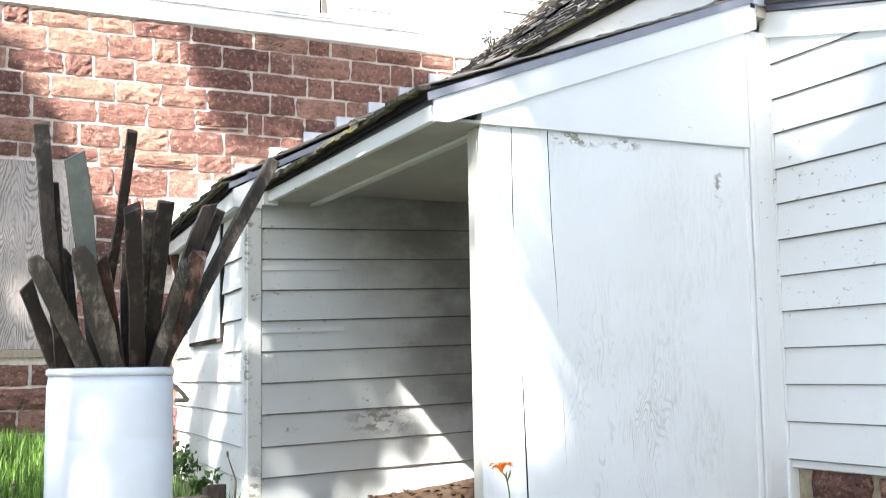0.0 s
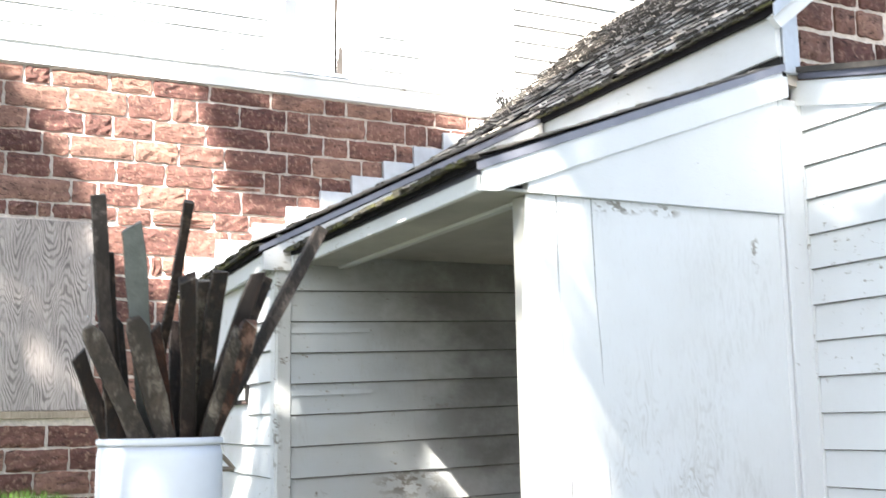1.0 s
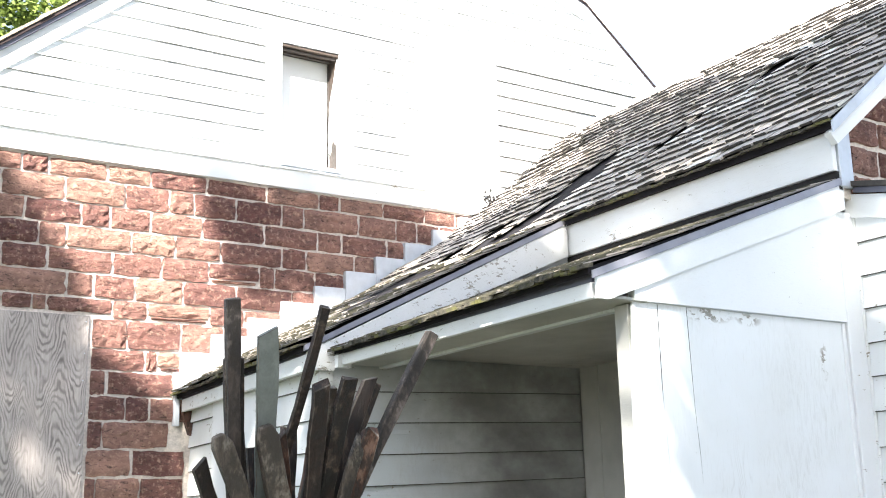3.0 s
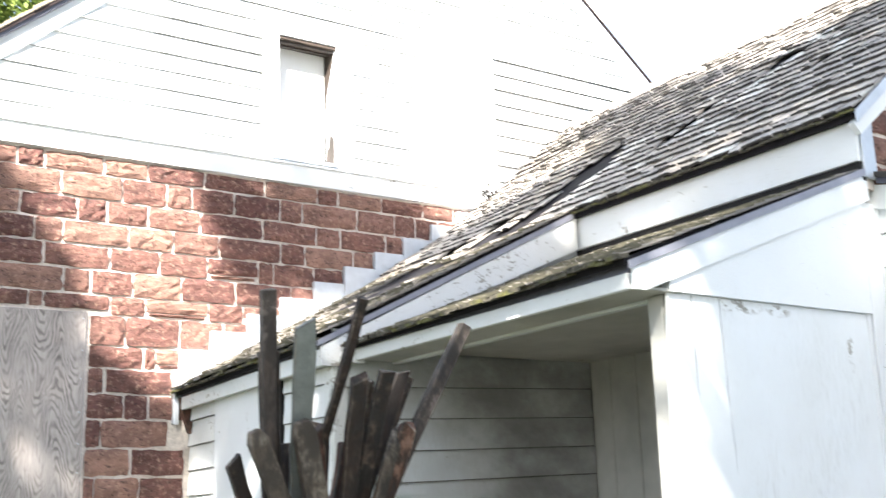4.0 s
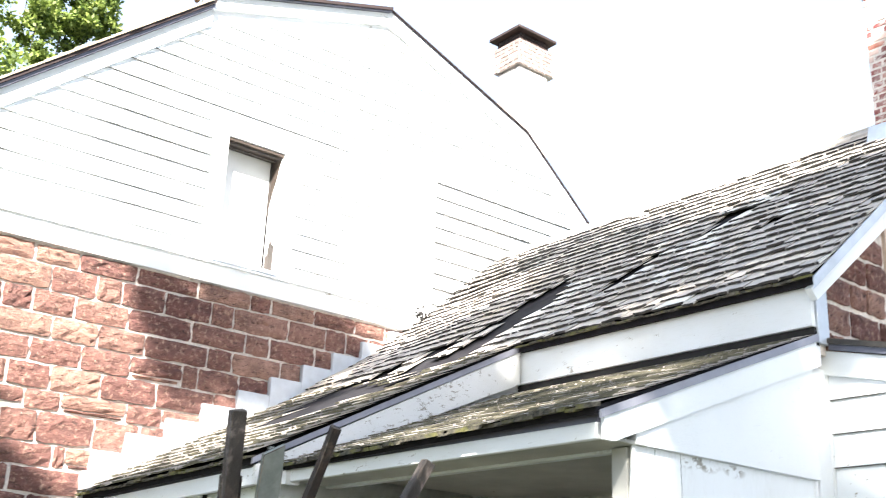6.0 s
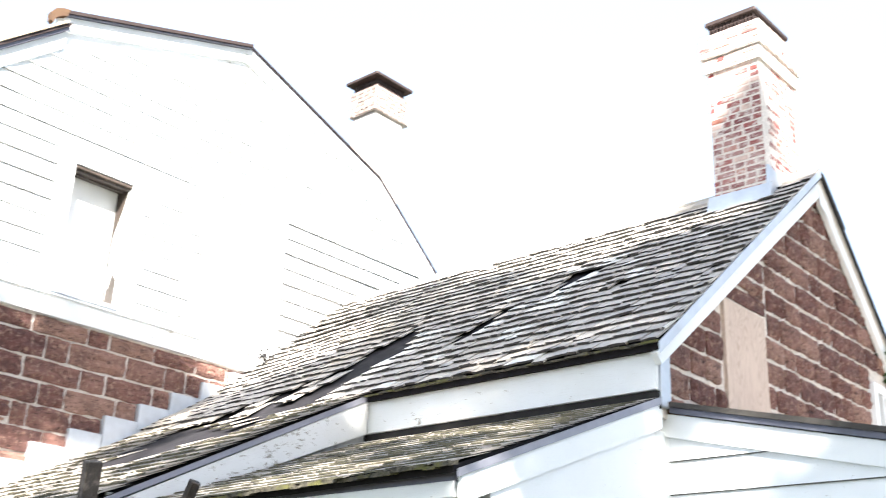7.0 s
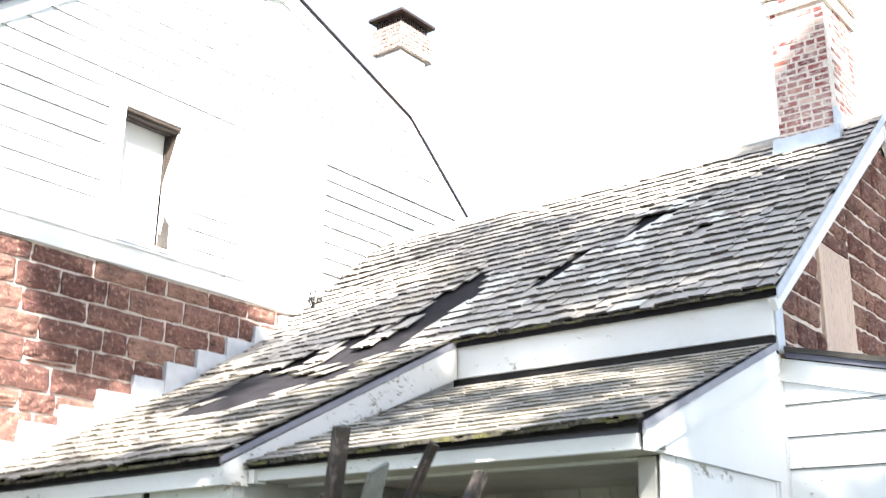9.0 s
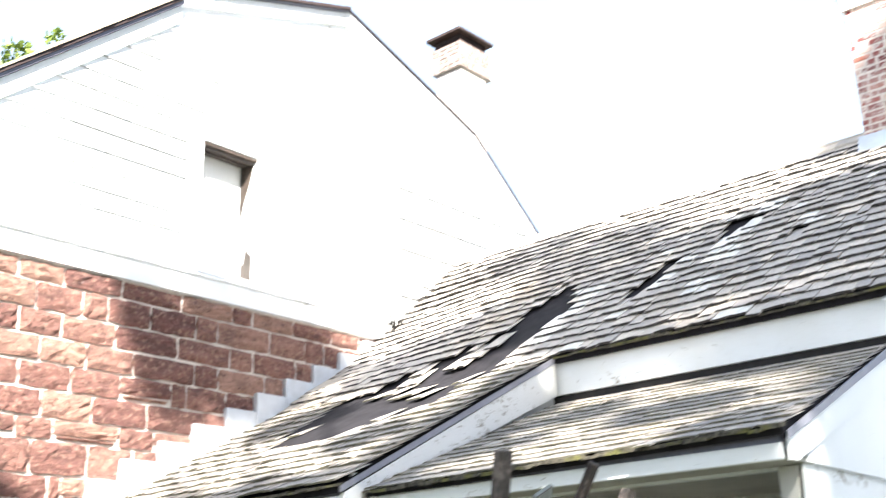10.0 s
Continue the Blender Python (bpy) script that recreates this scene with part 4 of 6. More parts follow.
tagged(part("ridge_boards", bm, SHINGLE, roof), kind="stuff")

def starter(parent, a, b, seed, thick):
    """The doubled, mossy butts along an eave, from a to b."""
    r = random.Random(seed)
    a, b = Vector(a), Vector(b)
    way = (b - a).normalized()
    s, total = 0.0, (b - a).length
    bm = bmesh.new()
    while s < total - 0.02:
        w = min(r.uniform(0.05, 0.15), total - s)
        p, q = a + way * s, a + way * (s + w - 0.004)
        d, h = Vector((-r.uniform(0.0, 0.022), 0, r.uniform(-0.006, 0.006))), Vector((0, 0, thick * r.uniform(0.6, 1.25)))
        prism(bm, [p + d, q + d, q + d + h, p + d + h], (0.07, 0, 0.015))
        s += w
    tagged(part("eave_course", bm, MOSS, parent), "mossy doubled butts along the eave", kind="stuff")


starter(roof, (EX - 0.035, RY0, EZ - 0.018), (EX - 0.035, YC - 0.03, EZ - 0.018), 61, 0.018)
starter(low_roof, (LOW_X0 - 0.045, YC - 0.05, LOW_Z - 0.018), (LOW_X1 - 0.045, YB, LOW_Z - 0.018), 62, 0.020)
rake = thing("trim_wing_rake", "white painted rake boards on the wing's stone gable", "trim board", "structure")
part("rake_board", prism(bmesh.new(), [(EX + 0.045, 0.05, EZ - 0.135), (EX - 0.02, 0.05, EZ - 0.075), (WRX, 0.05, WRZ + 0.005), (WRX, 0.05, WRZ - 0.205)], (0, 0.045, 0)), TRIM, rake)
part("rake_board", prism(bmesh.new(), [(RX, 0.05, 3.08), (RX, 0.05, 3.24), (WRX + 0.001, 0.05, WRZ + 0.005), (WRX + 0.001, 0.05, WRZ - 0.205)], (0, 0.045, 0)), TRIM, rake)
part("drip_edge", prism(bmesh.new(), [(EX - 0.03, 0.014, EZ - 0.085), (EX - 0.03, 0.014, EZ - 0.010), (WRX, 0.014, WRZ + 0.05), (WRX, 0.014, WRZ - 0.025)], (0, 0.013, 0)), LEAD, rake)
part("drip_edge", prism(bmesh.new(), [(RX, 0.014, 3.22), (RX, 0.014, 3.29), (WRX + 0.001, 0.014, WRZ + 0.05), (WRX + 0.001, 0.014, WRZ - 0.025)], (0, 0.02, 0)), DARK, rake)
part("drip_edge", prism(bmesh.new(), [(WRX + 0.03, 0.004, WRZ + 0.02), (WRX + 0.42, 0.004, WRZ - 0.37), (WRX + 0.36, 0.004, WRZ - 0.40), (WRX + 0.06, 0.004, WRZ - 0.07)], (0, 0.008, 0)), DARK, rake)
part("peak_board", prism(bmesh.new(), [(WRX + 0.003, 0.044, WRZ - 0.02), (WRX + 0.003, 0.044, WRZ - 0.27), (WRX + 0.27, 0.044, WRZ - 0.40), (WRX + 0.24, 0.044, WRZ - 0.235)], (0, 0.005, 0)), TRIM, rake)
part("corner_flashing", plank(bmesh.new(), WINGX - 0.01, WINGX + 0.11, YG - 0.012, YG + 0.02, 2.9, 3.36), LEAD, rake, "dull grey metal corner flashing")
fascia = thing("trim_wing_fascia", "wide white fascia board under the wing's eave", "trim board", "structure")
part("fascia_board", plank(bmesh.new(), 0.145, 0.185, 0.10, YC + 0.02, 2.995, EZ - 0.040), FASCIA, fascia)
# two near-black strips paint the shade above and below the fascia
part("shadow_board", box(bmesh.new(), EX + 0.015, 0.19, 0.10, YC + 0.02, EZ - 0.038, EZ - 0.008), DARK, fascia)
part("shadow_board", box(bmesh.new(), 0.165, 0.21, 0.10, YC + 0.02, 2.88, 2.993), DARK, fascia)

step = thing("trim_step_flashing", "stepped grey metal flashing along the stone wall", "flashing", "structure")
for i in range(-1, 10):
    x = 1.173 - i * 0.345 + 0.02 * math.sin(3.1 * i)
    x1 = 1.173 - (i + 1) * 0.345 + 0.02 * math.sin(3.1 * (i + 1))
    roof_z = wing_top(x1) if x1 > EX else EZ - (EX - x1) * low_up.z / low_up.x
    top_z = 4.005 - i * 0.183
    part("flashing_step", plank(bmesh.new(), max(x1, -1.88) + 0.002, x - 0.002, YB - 0.045 - 0.003 * (i % 2), YB + 0.02, roof_z - 0.20, top_z), LEAD, step)

# boarded gable window and the small white window
ply = thing("gable_window_board", "tan plywood sheet closing a gable window", "window board", "structure")
part("plywood_sheet", plank(bmesh.new(), 1.09, 1.72, YG - 0.006, YG + 0.03, 2.85, 3.87), PLY_WARM, ply)
small = thing("window_2", "small white framed window low in the gable", "window", "structure")
part("pane", box(bmesh.new(), 3.80, 4.07, YG + 0.02, YG + 0.03, 3.2, 3.76), GLASS, small)
for a, b, c, d in ((3.73, 3.80, 3.2, 3.84), (4.07, 4.14, 3.2, 3.84), (3.802, 4.068, 3.76, 3.84), (3.92, 3.945, 3.2, 3.758)):
    part("frame", plank(bmesh.new(), a, b, YG - 0.03, YG + 0.034, c, d), TRIM, small)

# ---- lean-to addition behind the open shed ----
addition = thing("wall_addition_front", "white clapboard wall closing the back of the open shed", "clapboard wall", "structure")
slope_at = lambda x: LOW_Z + (x - LOW_X0) * low_up.z / low_up.x
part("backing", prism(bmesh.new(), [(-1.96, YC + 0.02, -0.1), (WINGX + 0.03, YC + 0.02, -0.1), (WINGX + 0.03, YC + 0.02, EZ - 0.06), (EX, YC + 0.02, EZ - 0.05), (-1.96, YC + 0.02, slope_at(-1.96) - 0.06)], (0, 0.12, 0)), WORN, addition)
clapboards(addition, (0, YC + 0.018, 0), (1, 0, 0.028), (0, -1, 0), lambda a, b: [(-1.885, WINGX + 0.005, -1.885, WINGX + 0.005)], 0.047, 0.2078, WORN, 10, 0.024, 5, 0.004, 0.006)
part("half_board", prism(bmesh.new(), [(-1.885, YC - 0.012, 1.583), (-1.3, YC - 0.012, 1.599), (-1.3, YC - 0.004, 1.63), (-1.885, YC - 0.004, 1.62)], (0, 0.012, 0)), WORN, addition)
part("half_board", prism(bmesh.new(), [(-1.885, YC - 0.012, 1.163), (-1.3, YC - 0.012, 1.179), (-1.3, YC - 0.004, 1.21), (-1.885, YC - 0.004, 1.20)], (0, 0.012, 0)), WORN, addition)
corner = thing("trim_addition_corner", "white corner boards with weathered feet", "trim board", "structure")
part("corner_board", plank(bmesh.new(), -1.985, -1.888, YC - 0.012, YC + 0.02, -0.05, 2.25), CORNER, corner)
run = Vector((0.21, YB - YC, 0))
along = run.normalized()
out = Vector((-along.y, along.x, 0))
start = Vector((-1.985, YC, 0))
part("corner_board", prism(bmesh.new(), [start + out * 0.012, start + along * 0.11 + out * 0.012, start + along * 0.11 - out * 0.02, start - out * 0.02], (0, 0, 2.16)), CORNER, corner)
left = thing("wall_addition_side", "white clapboard side wall of the addition", "clapboard wall", "structure")
part("backing", prism(bmesh.new(), [start - out * 0.02 + along * 0.02, start - out * 0.02 + run, start - out * 0.14 + run, start - out * 0.14 + along * 0.02], (0, 0, 2.15)), PAINT, left)
D0, D1, DZ0, DZ1 = 0.88, 2.33, 1.145, 2.03
end = run.length - 0.02


def side_span(a, b):
    if b > DZ0 + 0.03 and a < DZ1:
        return [(0.112, D0 - 0.02, 0.112, D0 - 0.02), (D1 + 0.02, end, D1 + 0.02, end)]
    return [(0.112, end, 0.112, end)]


clapboards(left, start - out * 0.02, along, out, side_span, -0.02, 0.213, SIDE_PAINT, 10, 0.024, 6, 0.008, 0.005)
hatch = thing("hatch_door", "closed white board hatch with a dark gap beside it", "door", "structure")
leaf = part("door_leaf", prism(bmesh.new(), [start + along * (D0 + 0.03) + out * 0.022 + Vector((0, 0, DZ0 + 0.02)), start + along * D1 + out * 0.022 + Vector((0, 0, DZ0 + 0.02)), start + along * D1 - out * 0.015 + Vector((0, 0, DZ0 + 0.02)), start + along * (D0 + 0.03) - out * 0.015 + Vector((0, 0, DZ0 + 0.02))], (0, 0, DZ1 - DZ0 - 0.02)), TRIM, hatch)
part("gap_strip", prism(bmesh.new(), [start + along * (D0 + 0.002) + out * 0.012 + Vector((0, 0, DZ0)), start + along * (D0 + 0.026) + out * 0.012 + Vector((0, 0, DZ0)), start + along * (D0 + 0.026) - out * 0.015 + Vector((0, 0, DZ0)), start + along * (D0 + 0.002) - out * 0.015 + Vector((0, 0, DZ0))], (0, 0, DZ1 - DZ0)), DARK, hatch)

# near-black strip below the leaf paints the hatch's shadow line
part("gap_strip", prism(bmesh.new(), [start + along * (D0 + 0.028) + out * 0.015 + Vector((0, 0, DZ0 - 0.012)), start + along * D1 + out * 0.015 + Vector((0, 0, DZ0 - 0.012)), start + along * D1 - out * 0.015 + Vector((0, 0, DZ0 - 0.012)), start + along * (D0 + 0.028) - out * 0.015 + Vector((0, 0, DZ0 - 0.012))], (0, 0, 0.03)), DARK, hatch)
lt = start + along * (D0 - 0.01) + out * 0.012
bm = rod(bmesh.new(), lt + Vector((0, 0, 1.14)), lt + out * 0.03 + Vector((0, 0, 1.14)), 0.014, 0.014, 10)
rod(bm, lt + out * 0.02 + Vector((0, 0, 1.15)), lt + out * 0.02 + along * 0.06 + Vector((0, 0, 1.145)), 0.006, 0.005, 6)
part("latch", bm, CAP, leaf, "small dark iron latch")
eave = thing("trim_addition_eave", "white fascia and rake boards of the lean-to roof", "trim board", "structure")
e0, e1 = Vector((LOW_X0 + 0.03, YC - 0.03, 0)), Vector((LOW_X1 + 0.03, YB - 0.02, 0))
ez = Vector((0.035, 0, 0))
e2 = e1 - Vector((0.005, 0.075, 0))
part("fascia_board", prism(bmesh.new(), [p + Vector((0, 0, 2.0)) for p in (e0, e2, e2 + ez, e0 + ez)], (0, 0, 0.105)), FASCIA, eave)
# strip in drip-edge grey stands for the shade under the shingles
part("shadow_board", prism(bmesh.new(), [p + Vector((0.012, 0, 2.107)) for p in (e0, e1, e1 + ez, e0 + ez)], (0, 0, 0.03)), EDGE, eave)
part("soffit", prism(bmesh.new(), [e0 + ez + Vector((0, 0.0, 2.01)), e1 + ez + Vector((0, 0, 2.01)), e1 + Vector((0.2, 0, 2.01)), e0 + Vector((0.2, 0.0, 2.01))], (0, 0, 0.02)), INSIDE, eave)
part("bracket", prism(bmesh.new(), [e1 + Vector((-0.015, -0.07, 2.105)), e1 + Vector((0.13, -0.07, 2.105)), e1 + Vector((0.13, -0.07, 1.78)), e1 + Vector((0.07, -0.07, 1.80)), e1 + Vector((0.02, -0.07, 1.95))], (0, 0.055, 0)), WOOD_RED, eave, "bare red-brown end bracket")
part("rake_board", prism(bmesh.new(), [(LOW_X0 + 0.03, YC - 0.045, 2.0), (-1.90, YC - 0.045, 2.0), (-1.85, YC - 0.045, 2.12), (0.125, YC - 0.045, 2.99), (0.125, YC - 0.045, EZ - 0.035), (LOW_X0 + 0.03, YC - 0.045, LOW_Z - 0.04)], (0, 0.03, 0)), FLAKY, eave, "white rake board with flaking paint")
part("drip_edge", prism(bmesh.new(), [(LOW_X0, YC - 0.055, LOW_Z - 0.040), (LOW_X0, YC - 0.055, LOW_Z - 0.002), (0.13, YC - 0.055, EZ + 0.015), (0.13, YC - 0.055, EZ - 0.030)], (0, 0.02, 0)), RAKE_EDGE, eave)
part("eave_bracket", prism(bmesh.new(), [(-1.90, YC - 0.10, 2.02), (-1.80, YC - 0.10, 2.02), (-1.80, YC - 0.10, 2.17), (-1.865, YC - 0.10, 2.17), (-1.90, YC - 0.10, 2.11)], (0, 0.05, 0)), TRIM, eave)

# ---- open shed ----
SX0, SZ0, SSL = -1.90, 2.165, 0.372
shed_top = lambda x: SZ0 + (x - SX0) * SSL
eave_dip = lambda x, y: (0.010 - 0.040 * y / YC) * min(1.0, max(0.0, (0.175 - x) / (0.175 - SX0)))
roof = thing("roof_shed", "mossy shingle roof of the open shed", "roof", "structure")
part("deck", prism(bmesh.new(), [(SX0, -0.05, SZ0), (0.175, 0.125, shed_top(0.175)), (0.175, YC - 0.03, shed_top(0.175)), (SX0, YC - 0.03, SZ0)], (0, 0, -0.035)), FELT, roof)
s_up = Vector((1, 0, SSL)).normalized()
shingles(roof, (SX0 - 0.03, -0.065, SZ0 - 0.006), s_up, YC - 0.05 + 0.06, 0.142, 15, lambda u, v, r: False, 14, lambda u, v: u < 2.4, 0.008, front=lambda v: 0.084 * v, kit=LOW_SHINGLES)
starter(roof, (SX0 - 0.045, -0.065, SZ0 - 0.018), (SX0 - 0.045, YC - 0.06, SZ0 - 0.022), 63, 0.022)
for ob in roof.children:
    # the eave has sunk towards the addition
    if ob.name.startswith("shingle") and not ob.name.startswith("shingle_field"):
        p = ob.matrix_basis.translation
        ob.matrix_basis.translation = (p.x, p.y, p.z + eave_dip(p.x, p.y))
    else:
        for v in ob.data.vertices:
            v.co.z += eave_dip(v.co.x, v.co.y)
front = thing("wall_shed_front", "white painted board front of the open shed", "wall", "structure")
part("pediment", prism(bmesh.new(), [(-1.60, -0.028, 2.048), (0.015, -0.028, 2.048), (0.015, -0.028, shed_top(0.015) - 0.20), (-1.60, -0.028, shed_top(-1.60) - 0.17)], (0, 0.05, 0)), TRIM, front)
part("rake_board", prism(bmesh.new(), [(SX0 + 0.045, -0.048, 2.035), (-1.80, -0.048, 2.035), (-1.78, -0.048, shed_top(-1.78) - 0.175), (0.085, -0.048, shed_top(0.085) - 0.20), (0.085, -0.048, shed_top(0.085) - 0.045), (SX0 + 0.045, -0.048, SZ0 - 0.03)], (0, 0.02, 0)), TRIM, front)
part("drip_edge", prism(bmesh.new(), [(SX0 + 0.01, -0.06, SZ0 - 0.04), (0.10, -0.06, shed_top(0.10) - 0.05), (0.10, -0.06, shed_top(0.10) - 0.005), (SX0 + 0.01, -0.06, SZ0 - 0.002)], (0, 0.012, 0)), RAKE_EDGE, front)
LEVELS = (0.0, 0.30, 0.70, 0.80, 0.95, 1.05, 1.32, 1.55, 1.64, 2.046)
EDGE_X = np.interp(LEVELS, (0.0, 0.5, 0.9, 1.3, 1.56, 2.046), (-1.605, -1.618, -1.624, -1.629, -1.630, -1.597))
CRACK_A = np.interp(LEVELS, (0.0, 0.3, 0.8, 1.03, 1.64, 2.046), (-1.378, -1.385, -1.397, -1.405, -1.4295, -1.4275))
WIDE_A = np.interp(LEVELS, (0.0, 0.8, 0.95, 1.55, 1.64, 2.046), (0.005, 0.003, 0.0004, 0.0004, 0.002, 0.0025))
CRACK_B = np.interp(LEVELS, (0.0, 0.5, 0.7, 1.32, 1.55, 2.046), (-1.160, -1.172, -1.176, -1.1995, -1.2145, -1.2252))
WIDE_B = np.interp(LEVELS, (0.0, 0.3, 0.7, 0.8, 1.05, 1.32, 2.046), (0.0004, 0.0004, 0.0016, 0.0004, 0.0004, 0.002, 0.003))


def front_board(left, right, y):
    return prism(bmesh.new(), [(x, y, z) for x, z in zip(left, LEVELS)] + [(x, y, z) for x, z in zip(right[::-1], LEVELS[::-1])], (0, 0.010, 0))


part("board", front_board(EDGE_X, CRACK_A - WIDE_A, 0.0), PANEL, front)
second = part("board", front_board(CRACK_A + WIDE_A, CRACK_B - WIDE_B, 0.0), PANEL, front)
sheet = part("panel", front_board(CRACK_B + WIDE_B, np.full(len(LEVELS), 0.0), 0.002), PANEL, front, "broad white sheet with scuffed paint")
part("gap_backing", box(bmesh.new(), -1.518, -0.05, 0.0265, 0.0305, 0.02, 2.04), DARK, front)
part("jamb_post", plank(bmesh.new(), -1.60, -1.52, 0.032, 0.13, 0.0, 2.04), INSIDE, front)
part("sill_beam", plank(bmesh.new(), -1.60, 0.15, 0.032, 0.12, -0.05, 0.10), INSIDE, front)
part("backing", box(bmesh.new(), -1.519, 0.16, 0.034, 0.06, 0.1, 2.1), INSIDE, front)
for a, b, c in ((-0.008, 0.022, -0.008), (0.026, 0.062, -0.022), (0.066, 0.195, -0.012)):
    part("corner_board", plank(bmesh.new(), a, b, c, 0.03, 0.0 if a < 0.06 else 0.2, 2.047 if a < 0.02 else 2.70), TRIM, front)
for ob in (second, sheet):
    # edges inside the cracks are coloured near black, standing for crack shade
    ob.data.materials.append(DARK)
    for face in ob.data.polygons:
        if face.normal.x < -0.7:
            face.material_index = 1
SKEW, LEFT, LEVEL, SPREAD = 0.084, -1.585, 0.91, 0.0192
for ob in front.children:
    # the old front stands out of square: it runs back and spreads a little towards the ell
    for v in ob.data.vertices:
        p = v.co
        k = 1 / (1 - SPREAD * (p.x - LEFT))
        x = LEFT + (p.x - LEFT) * k * 1.0455
        v.co = (x, SKEW * (x - LEFT) + p.y, p.z + (k - 1) * (p.z - LEVEL))
ceiling = tagged(part("ceiling", box(bmesh.new(), -1.55, WINGX + 0.02, 0.19, YC + 0.01, 2.125, 2.15), INSIDE), "dull white boarded shed ceiling, darkened for shade", "ceiling", kind="structure")
eave = thing("trim_shed_eave", "white fascia with a shade-darkened soffit along the shed", "trim board", "structure")
part("fascia_board", plank(bmesh.new(), -1.868, -1.835, -0.026, 2.56, 2.035, 2.112), FASCIA, eave)
# grey strip paints the shade between roof edge and fascia
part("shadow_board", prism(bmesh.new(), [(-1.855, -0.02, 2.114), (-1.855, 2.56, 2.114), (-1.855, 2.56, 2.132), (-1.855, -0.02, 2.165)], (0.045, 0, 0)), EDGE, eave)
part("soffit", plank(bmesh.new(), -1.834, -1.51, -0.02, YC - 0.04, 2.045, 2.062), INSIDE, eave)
part("soffit_beam", plank(bmesh.new(), -1.556, -1.50, 0.135, YC - 0.03, 2.03, 2.12), WORN, eave)

# ---- ell in front of the gable: side wall of clapboards on a stone base ----
ell = thing("wall_ell", "white clapboard wall with chipped paint above a stone base", "clapboard wall", "structure")
RWX, CY = 0.335, 0.15
ell_top = lambda y: 2.925 + 0.235 * (y - 0.11)
part("backing", prism(bmesh.new(), [(RWX + 0.006, CY + 0.06, 0.34), (RWX + 0.006, -3.2, 0.34), (RWX + 0.006, -3.2, ell_top(-3.2) - 0.06), (RWX + 0.006, CY + 0.06, ell_top(CY + 0.06) - 0.06)], (0.15, 0, 0)), PAINT, ell)


def ell_span(a, b):
    """Boards run from the corner towards -y until the falling rake board cuts them."""
    cut = lambda z: min(3.2, max(0.0, (2.735 - z) / 0.235))
    return [(0.02, cut(a), 0.02, max(cut(b), 0.03))] if cut(a) > 0.05 else []


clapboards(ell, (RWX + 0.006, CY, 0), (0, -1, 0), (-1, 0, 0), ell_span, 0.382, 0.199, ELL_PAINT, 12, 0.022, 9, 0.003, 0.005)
part("corner_board", plank(bmesh.new(), RWX - 0.013, RWX + 0.10, CY - 0.018, CY + 0.03, 0.0, 2.80), ELL_CORNER, ell)
part("rake_board", prism(bmesh.new(), [(RWX - 0.03, CY + 0.03, ell_top(CY + 0.03) - 0.20), (RWX - 0.03, -3.2, ell_top(-3.2) - 0.20), (RWX - 0.03, -3.2, ell_top(-3.2) - 0.055), (RWX - 0.03, CY + 0.03, ell_top(CY + 0.03) - 0.055)], (0.034, 0, 0)), TRIM, ell)
part("drip_edge", prism(bmesh.new(), [(RWX - 0.05, 0.09, ell_top(0.09) - 0.048), (RWX - 0.05, -3.25, ell_top(-3.25) - 0.048), (RWX - 0.05, -3.25, ell_top(-3.25) - 0.012), (RWX - 0.05, 0.09, ell_top(0.09) - 0.012)], (0.02, 0, 0)), EDGE, ell)
roof = thing("roof_ell", "low shingled roof sloping down from the stone gable", "roof", "structure")
part("deck", prism(bmesh.new(), [(RWX - 0.055, 0.10, ell_top(0.1) - 0.01), (RWX - 0.055, -3.3, ell_top(-3.3) - 0.01), (RWX - 0.055, -3.3, ell_top(-3.3) + 0.018), (RWX - 0.055, 0.10, ell_top(0.1) + 0.018)], (4.6, 0, 0)), SHINGLE, roof)
part("edge_strip", prism(bmesh.new(), [(RWX - 0.065, 0.09, ell_top(0.09) - 0.012), (RWX - 0.065, -3.3, ell_top(-3.3) - 0.012), (RWX - 0.065, -3.3, ell_top(-3.3) + 0.022), (RWX - 0.065, 0.09, ell_top(0.09) + 0.022)], (0.009, 0, 0)), END, roof)
base = thing("wall_ell_base", "rough fieldstone base under the clapboards", "stone wall", "structure")
part("mortar_bed", box(bmesh.new(), RWX + 0.05, RWX + 0.3, -3.2, CY + 0.03, -0.2, 0.35), BASE_MORTAR, base)
for z0, z1, starts in ((-0.04, 0.165, (0.02, 0.30, 0.66, 0.92, 1.30, 1.62, 1.95)), (0.165, 0.352, (0.10, 0.56, 0.84, 1.22, 1.50, 1.86))):
    # big uneven fieldstones in wide beds of mortar
    for i, (p, q) in enumerate(zip(starts, starts[1:])):
        m = Matrix.LocRotScale((RWX + 0.078, CY - (p + q) / 2, (z0 + z1) / 2 - 0.008 * (i % 2)), Euler((0.03 * (i % 3 - 1), 0, -math.pi / 2)), (q - p - 0.055, 0.11, z1 - z0 - 0.04))
        piece("stone", STONES[(3 * i + 5) % 14], m, base)
# the ell's unseen walls
closing = thing("wall_ell_far", "plain white end wall of the ell", "wall", "structure")
part("wall_body", box(bmesh.new(), RWX + 0.17, 4.6, -3.2, -3.0, -0.1, 2.1), PAINT, closing)
part("wall_body", box(bmesh.new(), 4.4, 4.6, -2.999, 0.09, -0.1, 2.1), PAINT, closing)
closing = thing("wall_wing_far", "plain far wall of the wing", "wall", "structure")
part("wall_body", box(bmesh.new(), RX - 0.35, RX - 0.151, 0.5, YB, -0.2, 3.2), MORTAR, closing)


